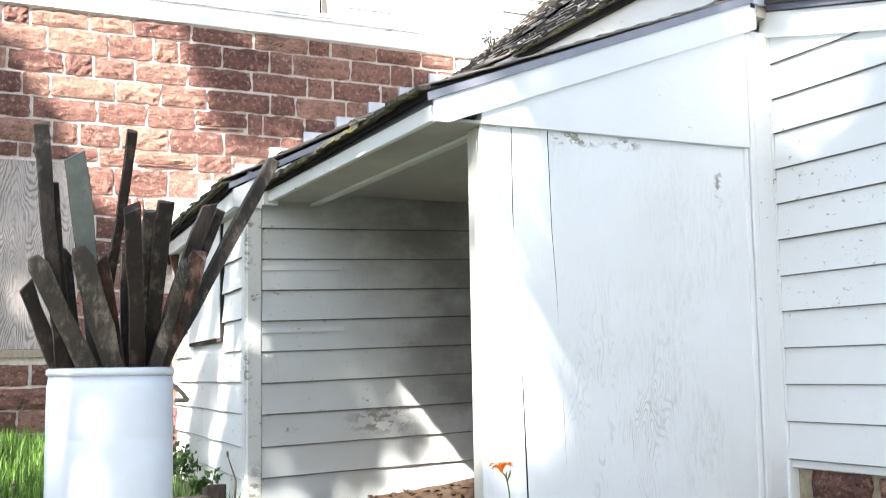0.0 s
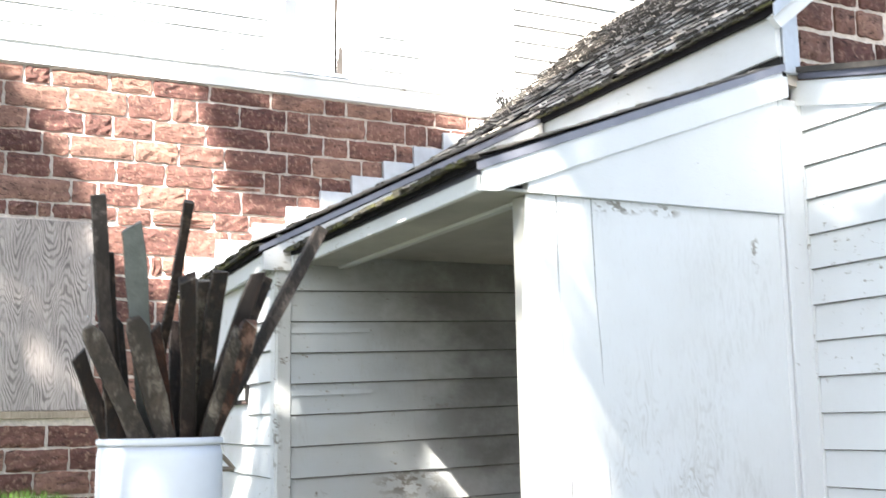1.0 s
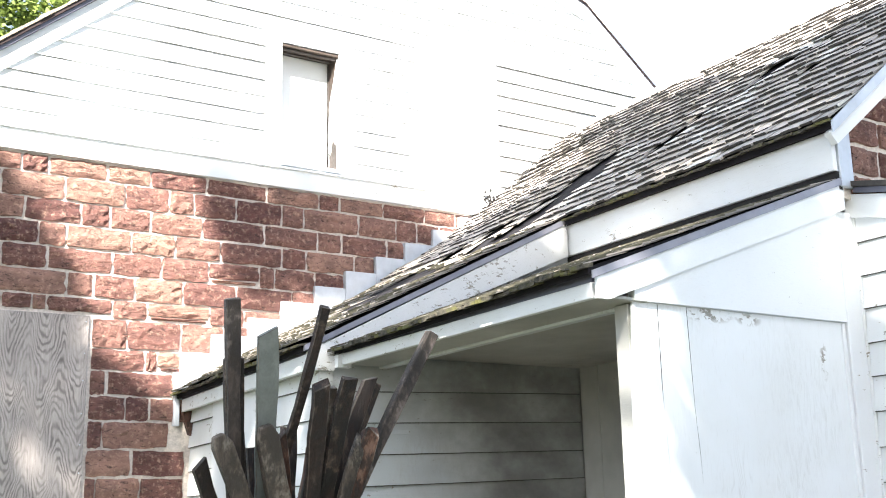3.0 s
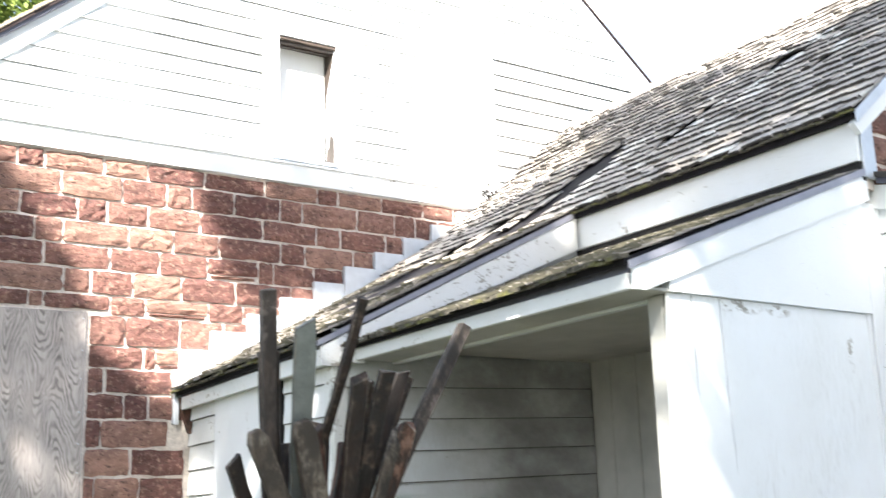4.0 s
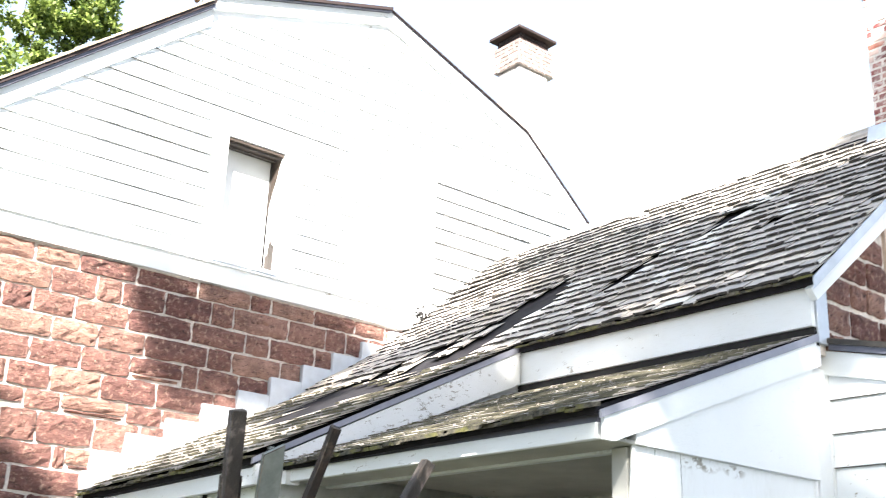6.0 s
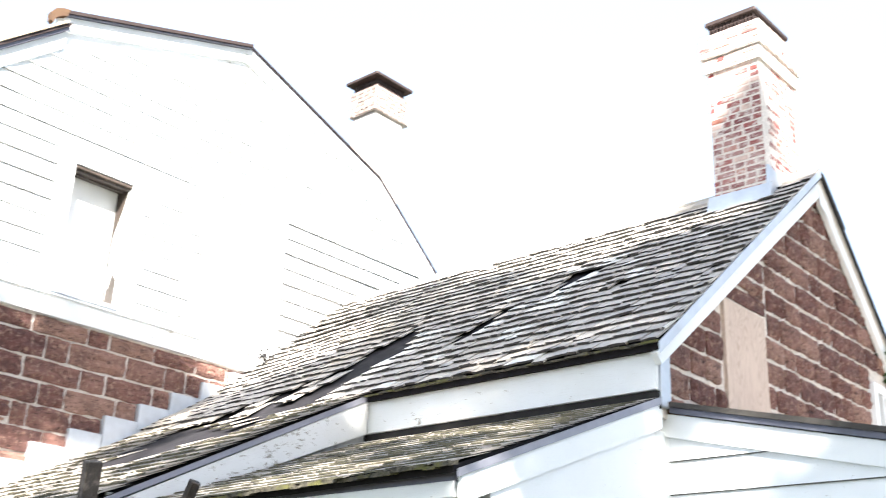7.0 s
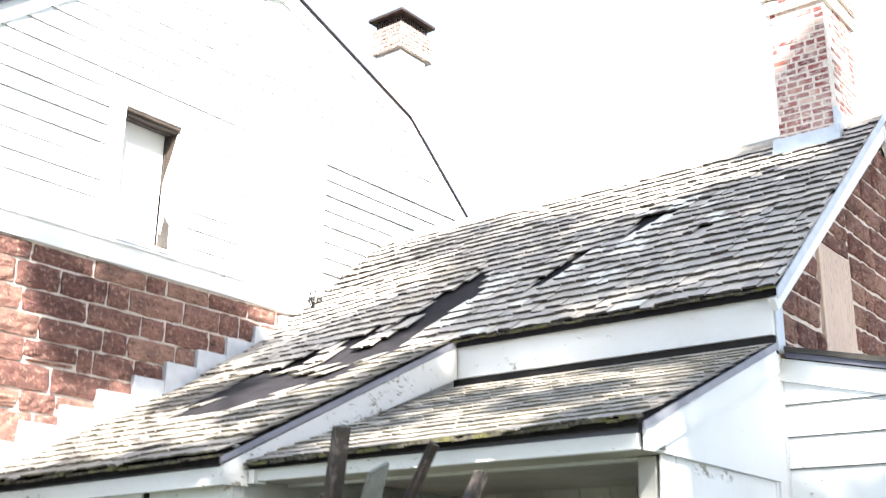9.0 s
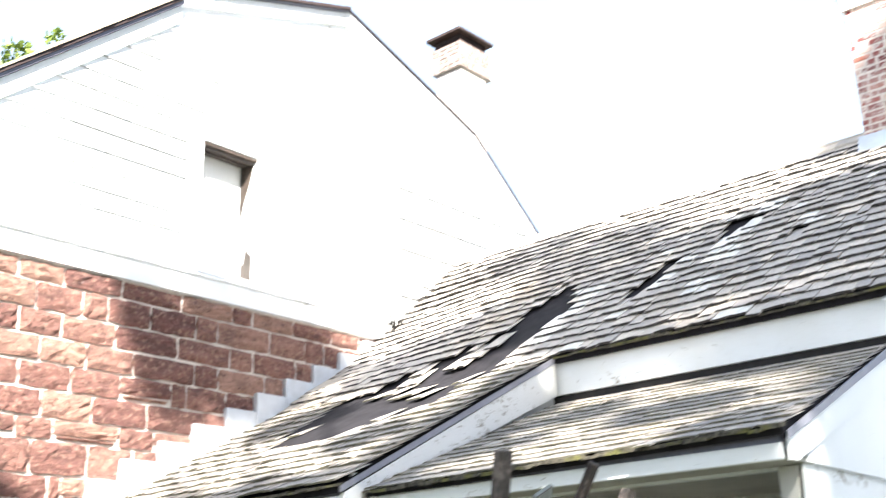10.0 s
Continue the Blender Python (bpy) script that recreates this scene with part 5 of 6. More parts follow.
# ---- chimneys ----
def cap_of(parent, x0, x1, y0, y1, z, over=0.10):
    bm = bmesh.new()
    box(bm, x0 - over, x1 + over, y0 - over, y1 + over, z + 0.13, z + 0.175, 0.006)
    plate = part("cap_plate", bm, CAP, parent, "rusty flat metal cap")
    nx, ny = int((x1 - x0) / 0.035), int((y1 - y0) / 0.035)
    bm = bmesh.new()
    for i in range(ny + 1):
        y = y0 + (y1 - y0) * i / ny
        for x in (x0, x1):
            box(bm, x - 0.006, x + 0.006, y - 0.006, y + 0.006, z, z + 0.13)
    for i in range(1, nx):
        x = x0 + (x1 - x0) * i / nx
        for y in (y0, y1):
            box(bm, x - 0.006, x + 0.006, y - 0.006, y + 0.006, z, z + 0.13)
    for k in (0.04, 0.085):
        box(bm, x0 - 0.005, x0 + 0.005, y0, y1, z + k, z + k + 0.008)
        box(bm, x0, x1, y0 - 0.005, y0 + 0.005, z + k, z + k + 0.008)
    part("spark_screen", bm, CAP, plate)


def brick_mesh(k, mat):
    rnd = random.Random(90 + k)
    bm = bmesh.new()
    box(bm, -0.5, 0.5, -0.5, 0.5, -0.5, 0.5)
    for v in bm.verts:
        v.co += Vector([rnd.uniform(-0.025, 0.025) for _ in range(3)])
    me = mesh_of("brick", bm)
    me.materials.append(mat)
    return me


BRICKS = [brick_mesh(k, BRICK) for k in range(6)]
PALE_BRICKS = [brick_mesh(k + 20, BRICK_PALE) for k in range(4)]
chim = thing("chimney", "old red brick chimney with pale worn mortar and metal cap", "chimney", "structure")
CX0, CX1, CY0, CY1, CZ0, CZ1 = 2.53, 3.255, 0.357, 0.86, 4.6, 6.985
BAND_Z, HEAD_Z = 6.59, 6.735
part("core", box(bmesh.new(), CX0 + 0.003, CX1 - 0.003, CY0 + 0.003, CY1 - 0.003, CZ0, CZ1), BRICK_JOINT, chim)
part("corbel_core", box(bmesh.new(), CX0 - 0.026, CX1 + 0.026, CY0 - 0.026, CY1 + 0.026, BAND_Z + 0.012, HEAD_Z + 0.004), BRICK_JOINT, chim)
part("corbel_core", box(bmesh.new(), CX0 - 0.050, CX1 + 0.050, CY0 - 0.050, CY1 + 0.050, HEAD_Z + 0.008, CZ1 - 0.004), BRICK_JOINT, chim)
rnd = random.Random(77)
z, row = 5.02, 0
while z < CZ1 - 0.03:
    grow = 0.0 if z < BAND_Z else 0.030 if z < HEAD_Z else 0.055
    off = 0.105 * (row % 2)
    for axis, a0, a1 in (("y", CY0, CY1), ("x", CX0, CX1)):
        a = a0 - grow - off
        while a < a1 + grow - 0.02:
            long = rnd.choice((0.10, 0.19, 0.15, 0.10))
            b = min(a + long, a1 + grow)
            s = max(a, a0 - grow)
            if b - s > 0.05 and not (axis == "x" and wing_top((s + b) / 2) > z + 0.06):
                size = (b - s - rnd.uniform(0.014, 0.028), 0.09, rnd.uniform(0.036, 0.045))
                at = (CX0 - grow + 0.043, (s + b) / 2, z + 0.03) if axis == "y" else ((s + b) / 2, CY0 - grow + 0.043, z + 0.03)
                if axis == "x" and s < CX0 - grow + 0.1:
                    a += long
                    continue
                # paler bricks at the top and upper left put sunlight into the colour
                pale_share = 0.9 if z > BAND_Z else 0.15 if axis == "x" else 0.03 + 0.75 * smooth(0.62, 0.85, (s + b) / 2 + 0.35 * (z - 6.0))
                piece("brick", rnd.choice(PALE_BRICKS if rnd.random() < pale_share else BRICKS), Matrix.LocRotScale(at, Euler((0, 0, math.pi / 2 if axis == "y" else 0)), size), chim)
            a += long
    z += 0.0615
    row += 1
part("flashing", prism(bmesh.new(), [(CX0 - 0.07, CY0 - 0.05, wing_top(CX0) - 0.02), (CX0 - 0.012, CY0 - 0.05, wing_top(CX0) + 0.15), (CX0 + 0.0, CY0 - 0.05, wing_top(CX0) - 0.02)], (0, CY1 - CY0 + 0.1, 0)), LEAD, chim, "grey metal base flashing")
part("flashing", prism(bmesh.new(), [(CX0 - 0.05, CY0 - 0.03, wing_top(CX0 - 0.05)), (CX0 - 0.02, CY0 - 0.03, wing_top(CX0) + 0.32), (CX0 + 0.10, CY0 - 0.03, wing_top(CX0) + 0.30), (WRX, CY0 - 0.03, WRZ + 0.05), (WRX, CY0 - 0.03, WRZ - 0.05)], (0, 0.026, 0)), LEAD, chim)
cap_of(chim, CX0 + 0.03, CX1 - 0.08, CY0 + 0.03, CY1 - 0.03, CZ1, 0.035)
far = thing("chimney", "pale sunlit brick chimney with a rusty metal cap", "chimney", "structure")
FX, FY, FZ = 3.32, 6.12, 8.69
# shaft takes the pale joint colour, putting the sun's glare into it
part("shaft", box(bmesh.new(), FX, FX + 0.52, FY, FY + 0.42, 6.4, FZ - 0.372, 0.01), BRICK_JOINT, far)
part("corbel_core", box(bmesh.new(), FX - 0.035, FX + 0.625, FY - 0.035, FY + 0.455, FZ - 0.36, FZ - 0.004), BRICK_JOINT, far)
FAR_BRICKS = [brick_mesh(k + 40, FAR_BRICK) for k in range(4)]
r = random.Random(78)
for row in range(6):
    z = FZ - 0.335 + row * 0.062
    for axis, a0, a1 in (("y", FY - 0.04, FY + 0.46), ("x", FX - 0.04, FX + 0.63)):
        a = a0 - 0.08 * (row % 2)
        while a < a1 - 0.03:
            long = r.choice((0.10, 0.19, 0.15))
            p, q = max(a, a0), min(a + long, a1)
            if q - p > 0.05:
                at = (FX + 0.003, (p + q) / 2, z) if axis == "y" else ((p + q) / 2, FY + 0.003, z)
                piece("brick", r.choice(FAR_BRICKS if r.random() < 0.8 or row == 0 else PALE_BRICKS), Matrix.LocRotScale(at, Euler((0, 0, math.pi / 2 if axis == "y" else 0)), (q - p - 0.016, 0.09, 0.046)), far)
            a += long
cap_of(far, FX, FX + 0.52, FY, FY + 0.42, FZ, 0.09)

# ---- stones of the walls ----
def keep_main(a, b, c, d):
    if b < -4.3 or a > 2.0:
        return None
    if c < PZ1 + 0.04 and d > PZ0 - 0.07 and b > PX0 - 0.03 and a < PX1 + 0.03:
        if d > PZ1 + 0.1 and c > PZ1 - 0.15:
            return a, b, PZ1 + 0.024, d
        if c < PZ0 - 0.15 and d < PZ0 + 0.1:
            return a, b, c, PZ0 - 0.07
        if b > PX1 + 0.1 and a > PX1 - 0.35:
            return PX1 + 0.025, b, c, d
        if a < PX0 - 0.1 and b < PX0 + 0.35:
            return a, PX0 - 0.03, c, d
        return None
    if a > -1.6 and d < 2.2 or a < PX0 + 0.01 and b > PX1 - 0.01 and c > PZ0 - 0.1 and d < PZ1 + 0.1:
        return None
    return a, b, c, d


def laid_course(parent, top, bottom, joints, seed, joint=0.019, depth=0.10):
    """One course of the main wall between two bed joints; joints: where its upright joints stand along the wall."""
    r = random.Random(seed)
    for a, b in zip(joints, joints[1:]):
        span = keep_main(a, b, bottom, top)
        if span and span[1] - span[0] > 0.06:
            a, b, c, d = span
            # a few stones were levelled up with a thin sliver below
            cut = 0.045 if r.random() < 0.10 and b - a > 0.3 else 0.0
            size = Vector((b - a - joint * r.uniform(0.75, 1.2), depth, d - c - cut - joint * r.uniform(0.75, 1.15)))
            turn = Euler((0, r.uniform(-0.010, 0.010), 0))
            piece("stone", r.choice(STONES), Matrix.LocRotScale(((a + b) / 2, YB + depth * 0.5 - r.uniform(0, 0.012), (c + cut + d) / 2), turn, size), parent)
            if cut:
                piece("stone", r.choice(STONES), Matrix.LocRotScale(((a + b) / 2, YB + depth * 0.5, c + 0.03), turn, Vector((b - a - 0.07, depth, 0.026))), parent)


laid_course(wall, 4.232, 4.068, (-4.3, -3.83, -3.35, -3.12, -2.60, -2.20, -1.66, -1.045, -0.48, -0.25, 0.26, 0.76, 1.15, 1.6, 2.0), 1)
laid_course(wall, 4.068, 3.840, (-4.05, -3.51, -2.97, -2.43, -2.02, -1.78, -1.36, -0.885, -0.65, -0.03, 0.41, 0.66, 0.95, 1.4), 2)
laid_course(wall, 3.840, 3.632, (-4.3, -3.77, -3.30, -2.82, -2.56, -2.19, -1.69, -1.065, -0.495, -0.23, 0.295, 0.7, 1.1), 3)
laid_course(wall, 3.632, 3.420, (-4.1, -3.65, -3.17, -2.94, -2.36, -1.95, -1.51, -0.875, -0.62, -0.08, 0.15, 0.6), 4)
laid_course(wall, 3.420, 3.208, (-4.0, -3.47, -3.09, -2.52, -2.07, -1.62, -1.11, -0.95, -0.525, -0.20, 0.3), 5)
laid_course(wall, 3.208, 2.985, (-4.2, -3.63, -2.91, -2.68, -2.31, -1.86, -1.34, -0.77, -0.3), 6)
laid_course(wall, 2.985, 2.812, (-4.3, -3.84, -3.44, -3.19, -3.07, -2.50, -2.19, -1.60, -1.26, -0.8), 7)
laid_course(wall, 2.812, 2.545, (-4.2, -3.66, -2.685, -2.36, -1.87, -1.45, -1.1), 8)
laid_course(wall, 2.545, 2.350, (-4.0, -3.66, -2.685, -2.19, -2.08, -1.7, -1.3), 9)
laid_course(wall, 2.350, 2.130, (-4.2, -3.66, -2.685, -2.53, -1.92, -1.5), 10)
laid_course(wall, 2.130, 1.910, (-3.9, -3.66, -2.685, -2.35, -2.14, -1.7), 11)
laid_course(wall, 1.910, 1.670, (-4.1, -3.66, -2.685, -2.54, -1.95), 12)
laid_course(wall, 1.670, 1.430, (-4.0, -3.66, -2.685, -2.28, -1.8), 13)
laid_course(wall, 1.430, 1.220, (-4.2, -3.66, -2.685, -2.58, -2.2, -1.8), 14)
laid_course(wall, 1.220, 1.020, (-4.2, -3.61, -3.22, -2.75, -2.35, -1.9), 15)
laid_course(wall, 1.020, 0.815, (-4.0, -3.45, -3.05, -2.60, -2.2, -1.8), 16)
stone_courses(wall, -4.35, -1.6, 0.0, 0.815, YB, 0.205, (0.30, 0.55), keep_main, 21, 0.015)


def keep_gable(a, b, c, d):
    if d < 2.75:
        return None
    limit_l, limit_r = WRX - (WRZ - 0.16 - c) / WSL, WRX + (WRZ - 0.16 - c) / RSL
    a, b = max(a, limit_l, WINGX + 0.10), min(b, limit_r)
    if c < 4.02 and d > 3.89 and b > 1.0 and a < 1.8:
        if a < 0.95:
            b = 1.0
        elif b > 1.88:
            a = 1.8
        elif d > 4.08:
            c = 4.02
        else:
            return None
    elif c < 3.9 and d > 2.85 and b > 1.08 and a < 1.73:
        if a < 1.0:
            b = min(b, 1.08)
        elif b > 1.8:
            a = max(a, 1.73)
        elif d > 3.95:
            c = 3.90
        else:
            return None
    if c < 3.84 and d > 3.2 and b > 3.73 and a < 4.14:
        if a < 3.65:
            b = 3.725
        elif b > 4.2:
            a = 4.145
        else:
            return None
    return a, b, c, d


stone_courses(gable, WINGX, RX, 2.80, WRZ - 0.1, YG, 0.205, (0.15, 0.42), keep_gable, 25, 0.030)

piece("stone", STONES[7], Matrix.LocRotScale((1.64, YG + 0.048, 4.072), Euler((0, 0, 0)), (0.22, 0.10, 0.11)), gable)
piece("stone", STONES[3], Matrix.LocRotScale((1.40, YG + 0.048, 3.955), Euler((0, 0, 0)), (0.77, 0.10, 0.11)), gable)

# ---- white drum with old timber ----
BX, BY, BR, BH = -3.180, 0.60, 0.275, 0.918
drum = thing("plastic_drum", "white plastic drum filled with scrap timber", "barrel")
bm = bmesh.new()
profile = [(0.0, 0.0), (BR * 0.90, 0.0), (BR * 0.97, 0.02), (BR * 0.995, 0.10), (BR, 0.28), (BR * 0.99, 0.295), (BR * 0.99, 0.32), (BR, 0.335), (BR, 0.60), (BR * 0.992, 0.612), (BR * 0.992, 0.63), (BR, 0.645), (BR * 0.995, 0.84), (BR * 0.96, 0.91), (BR * 0.955, BH - 0.02), (BR * 0.93, BH - 0.02), (BR * 0.93, 0.80), (BR * 0.95, 0.1), (0.0, 0.06)]
hoops = [[bm.verts.new((BX + r * math.cos(2 * math.pi * i / 48), BY + r * math.sin(2 * math.pi * i / 48), z)) for i in range(48)] if r else [bm.verts.new((BX, BY, z))] for r, z in profile]
for p, q in zip(hoops, hoops[1:]):
    for i in range(48):
        a, b, c, d = p[i % len(p)], p[(i + 1) % len(p)], q[(i + 1) % len(q)], q[i % len(q)]
        bm.faces.new([v for k, v in enumerate((a, b, c, d)) if v not in (a, b, c, d)[:k]])
part("drum_body", bm, PLASTIC, drum, "", True)
bm = bmesh.new()
section = [(BR * 0.925, BH - 0.022), (BR * 0.985, BH - 0.024), (BR * 1.01, BH - 0.012), (BR * 1.005, BH + 0.004), (BR * 0.97, BH + 0.010), (BR * 0.925, BH + 0.004)]
hoops = [[bm.verts.new((BX + r * math.cos(2 * math.pi * i / 48), BY + r * math.sin(2 * math.pi * i / 48), z)) for i in range(48)] for r, z in section]
for k in range(len(hoops)):
    p, q = hoops[k], hoops[(k + 1) % len(hoops)]
    for i in range(48):
        bm.faces.new((p[i], p[(i + 1) % 48], q[(i + 1) % 48], q[i]))
part("rim", bm, PLASTIC, drum, "rolled plastic rim", True)


def stick(tip, rim, width, thick, mat, label, style="cut", seed=0, turn=0.0):
    """A length of scrap timber standing in the drum: tip in space, rim: where it passes the drum's mouth."""
    rnd = random.Random(seed)
    tip, rim = Vector(tip), Vector(rim)
    way = (tip - rim).normalized()
    foot = rim.copy()
    while foot.z > 0.10 and math.hypot(foot.x - BX, foot.y - BY) < BR * 0.90 - width * 0.5 or foot.z > 0.83:
        foot -= way * 0.02
    across = Vector((math.cos(turn), math.sin(turn), 0))
    across = (across - way * across.dot(way)).normalized()
    deep = way.cross(across).normalized()
    length = (tip - foot).length
    bm = bmesh.new()
    rows = 11
    levels = []
    for i in range(rows):
        k = i / (rows - 1)
        bend = across * (0.012 * math.sin(3 * k + seed)) + deep * (0.010 * math.cos(2 * k + seed))
        w, t = width * 0.5 * rnd.uniform(0.86, 1.07), thick * 0.5 * rnd.uniform(0.86, 1.07)
        c = foot + way * (length * k) + bend * (1 - k) * k * 4
        c += across * rnd.uniform(-0.04, 0.04) * width + deep * rnd.uniform(-0.05, 0.05) * thick
        lift = [0, 0, 0, 0]
        if i == rows - 1:
            if style == "cut":
                lift = [rnd.uniform(-0.006, 0.006) for _ in range(4)]
            elif style == "slant":
                lift = [-0.035, 0.0, 0.0, -0.035]
            elif style == "round":
                w, t = w * 0.55, t * 0.75
            elif style == "broken":
                lift = [rnd.uniform(-0.07, 0.02) for _ in range(4)]
        elif i == rows - 2 and style == "round":
            c = tip - way * width * 0.55
        levels.append([bm.verts.new(c + across * (sx * w) + deep * (sy * t) + way * lift[j]) for j, (sx, sy) in enumerate(((-1, -1), (1, -1), (1, 1), (-1, 1)))])
    rank = {v: i for i, row in enumerate(levels) for v in row}
    bm.faces.new(levels[0][::-1])
    bm.faces.new(levels[-1])
    for p, q in zip(levels, levels[1:]):
        for j in range(4):
            bm.faces.new((p[j], p[(j + 1) % 4], q[(j + 1) % 4], q[j]))
    bmesh.ops.bevel(bm, geom=[e for e in bm.edges if rank[e.verts[0]] != rank[e.verts[1]] or rank[e.verts[0]] == rows - 1], offset=min(width, thick) * 0.11, segments=1, affect='EDGES', material=1)
    ob = part("timber_stick", bm, mat)
    ob.data.materials.append(EDGE_WOOD)
    tagged(ob, label, "timber", "scrap timber in the drum")


RIM = 0.92
D, R, S, N, P = WOOD_DARK, WOOD_RED, WOOD_GREY, WOOD_GREEN, WOOD_PALE
dark, red, grey = "dark brown weathered timber standing in the drum", "red-brown weathered timber standing in the drum", "silver-grey weathered timber standing in the drum"
stick((-3.532, 0.262, 1.946), (-3.402, 0.54, RIM), 0.058, 0.04, WOOD_LEAN, "tall dark timber with a bleached top", "cut", 1)
stick((-3.493, 0.343, 1.714), (-3.378, 0.52, RIM), 0.080, 0.032, D, dark, "cut", 3)
stick((-3.411, 0.181, 1.823), (-3.210, 0.64, RIM), 0.088, 0.022, N, "grey-green painted flat board in the drum", "slant", 4)
stick((-3.184, 0.111, 1.918), (-3.245, 0.64, RIM), 0.042, 0.028, D, dark, "cut", 5)
stick((-3.177, 0.157, 1.636), (-3.096, 0.50, RIM), 0.072, 0.032, D, dark, "broken", 6)
stick((-3.075, 0.290, 1.605), (-3.037, 0.56, RIM), 0.060, 0.04, S, grey, "cut", 7)
stick((-3.023, 0.208, 1.637), (-3.018, 0.56, RIM), 0.070, 0.032, D, dark, "cut", 8)
stick((-2.755, 0.515, 1.698), (-2.985, 0.63, RIM), 0.072, 0.032, D, dark, "slant", 9)
stick((-2.690, 0.580, 1.668), (-2.970, 0.69, RIM), 0.055, 0.045, D, dark, "cut", 22)
stick((-2.479, 0.418, 1.893), (-2.977, 0.52, RIM), 0.064, 0.05, WOOD_LEAN, "long leaning grey-brown timber with a sawn end", "cut", 10)
stick((-2.845, 0.330, 1.445), (-2.990, 0.47, RIM), 0.080, 0.05, R, red, "broken", 11)
stick((-2.900, 0.330, 1.400), (-3.030, 0.44, RIM), 0.055, 0.035, S, grey, "broken", 12)
stick((-3.540, 0.370, 1.400), (-3.306, 0.46, RIM), 0.084, 0.045, S, grey, "round", 13)
stick((-3.365, 0.300, 1.437), (-3.189, 0.45, RIM), 0.094, 0.045, S, grey, "round", 14)
stick((-3.559, 0.550, 1.311), (-3.395, 0.60, RIM), 0.070, 0.032, D, dark, "slant", 15)
stick((-3.411, 0.520, 1.455), (-3.330, 0.57, RIM), 0.070, 0.032, D, dark, "round", 16)
stick((-3.266, 0.380, 1.420), (-3.160, 0.52, RIM), 0.060, 0.04, R, red, "broken", 17)
stick((-3.495, 0.420, 1.330), (-3.390, 0.52, RIM), 0.010, 0.010, P, "thin pale lath standing in the drum", "cut", 18)
stick((-3.270, 0.660, 1.400), (-3.220, 0.69, RIM), 0.075, 0.032, D, dark, "broken", 19)
stick((-3.095, 0.660, 1.480), (-3.090, 0.69, RIM), 0.075, 0.032, D, dark, "broken", 20)
stick((-2.960, 0.680, 1.380), (-3.020, 0.71, RIM), 0.070, 0.05, R, red, "broken", 21)

# ---- plants and litter ----
rnd = np.random.RandomState(5)
vs, fs = [], []
for _ in range(9000):
    x, y = rnd.uniform(-6.5, -2.1), rnd.uniform(1.0, 5.7)
    if rnd.rand() < 0.45:
        x, y = rnd.uniform(-4.2, -2.6), rnd.uniform(2.5, 5.72)
    h, a = rnd.uniform(0.07, 0.24), rnd.uniform(0, 6.28)
    z = ground_z(x, y) - 0.02
    dx, dy = math.cos(a), math.sin(a)
    bend = rnd.uniform(0.02, 0.12)
    k = len(vs)
    vs += [(x - dy * 0.006, y + dx * 0.006, z), (x + dy * 0.006, y - dx * 0.006, z), (x + dx * bend * 0.4 + dy * 0.004, y + dy * bend * 0.4 - dx * 0.004, z + h * 0.65), (x + dx * bend * 0.4 - dy * 0.004, y + dy * bend * 0.4 + dx * 0.004, z + h * 0.65), (x + dx * bend, y + dy * bend, z + h)]
    fs += [(k, k + 1, k + 2, k + 3), (k + 3, k + 2, k + 4)]
me = bpy.data.meshes.new("grass")
me.from_pydata(vs, [], fs)
me.materials.append(GRASS)
tagged(new("grass", me), "long green grass in front of the stone wall", "grass", kind="stuff")


def weed(x, y, z, size, count, seed, label, mat=LEAF, name="weed"):
    w = thing(name, label, "plant", "", "weeds along the wall")
    r = random.Random(seed)
    bm = bmesh.new()
    balls = []
    for _ in range(5):
        tip = (x + r.uniform(-size, size) * 0.5, y + r.uniform(-size, size) * 0.5, z + size * r.uniform(0.6, 1.3))
        rod(bm, (x, y, z - 0.02), tip, 0.006, 0.003, 5)
        balls.append((*tip, size * 0.35))
    part("stems", bm, BARK, w)
    tagged(leaf_cloud("leaves", balls, count, 0.055, mat, w, seed, 1.0), kind="stuff")


# weeds take the dark ivy green, which stands for shade along the wall
weed(-2.15, 5.0, 0.05, 0.32, 260, 1, "leafy green weed growing against the wall", IVY)
weed(-2.10, 4.2, 0.0, 0.25, 200, 2, "leafy green weed growing against the wall", IVY)
weed(-2.25, 5.45, 0.1, 0.4, 260, 3, "tall leafy weed in the wall corner", IVY)
weed(-2.12, 3.2, 0.0, 0.16, 90, 4, "small weed at the foot of the corner board", IVY)
ivy = thing("ivy", "dark green ivy climbing the stone gable", "ivy")
bm = bmesh.new()
rod(bm, (4.25, YG - 0.03, 2.6), (4.30, YG - 0.05, 3.6), 0.02, 0.012, 6)
rod(bm, (4.30, YG - 0.05, 3.6), (4.10, YG - 0.05, 4.15), 0.012, 0.005, 6)
part("stems", bm, BARK, ivy)
tagged(leaf_cloud("leaves", [(4.08, YG - 0.03, 4.14, 0.08), (4.18, YG - 0.04, 3.98, 0.13), (4.32, YG - 0.05, 3.84, 0.17), (4.45, YG - 0.05, 3.65, 0.2), (4.66, YG - 0.05, 3.70, 0.1), (4.35, YG - 0.05, 3.4, 0.25)], 1100, 0.06, IVY, ivy, 6, 1.0), kind="stuff")
twig = thing("roof_weed", "dead dark weed sprouting where roof meets wall", "plant")
bm = bmesh.new()
for dx, dz, r in ((-0.10, 0.13, 0.012), (-0.04, 0.19, 0.011), (0.03, 0.12, 0.010), (0.09, 0.07, 0.010), (-0.14, 0.05, 0.009)):
    rod(bm, (1.52, 5.62, 4.28), (1.52 + dx, 5.60, 4.36 + dz), r, 0.004, 6)
part("stems", bm, DARK, twig)
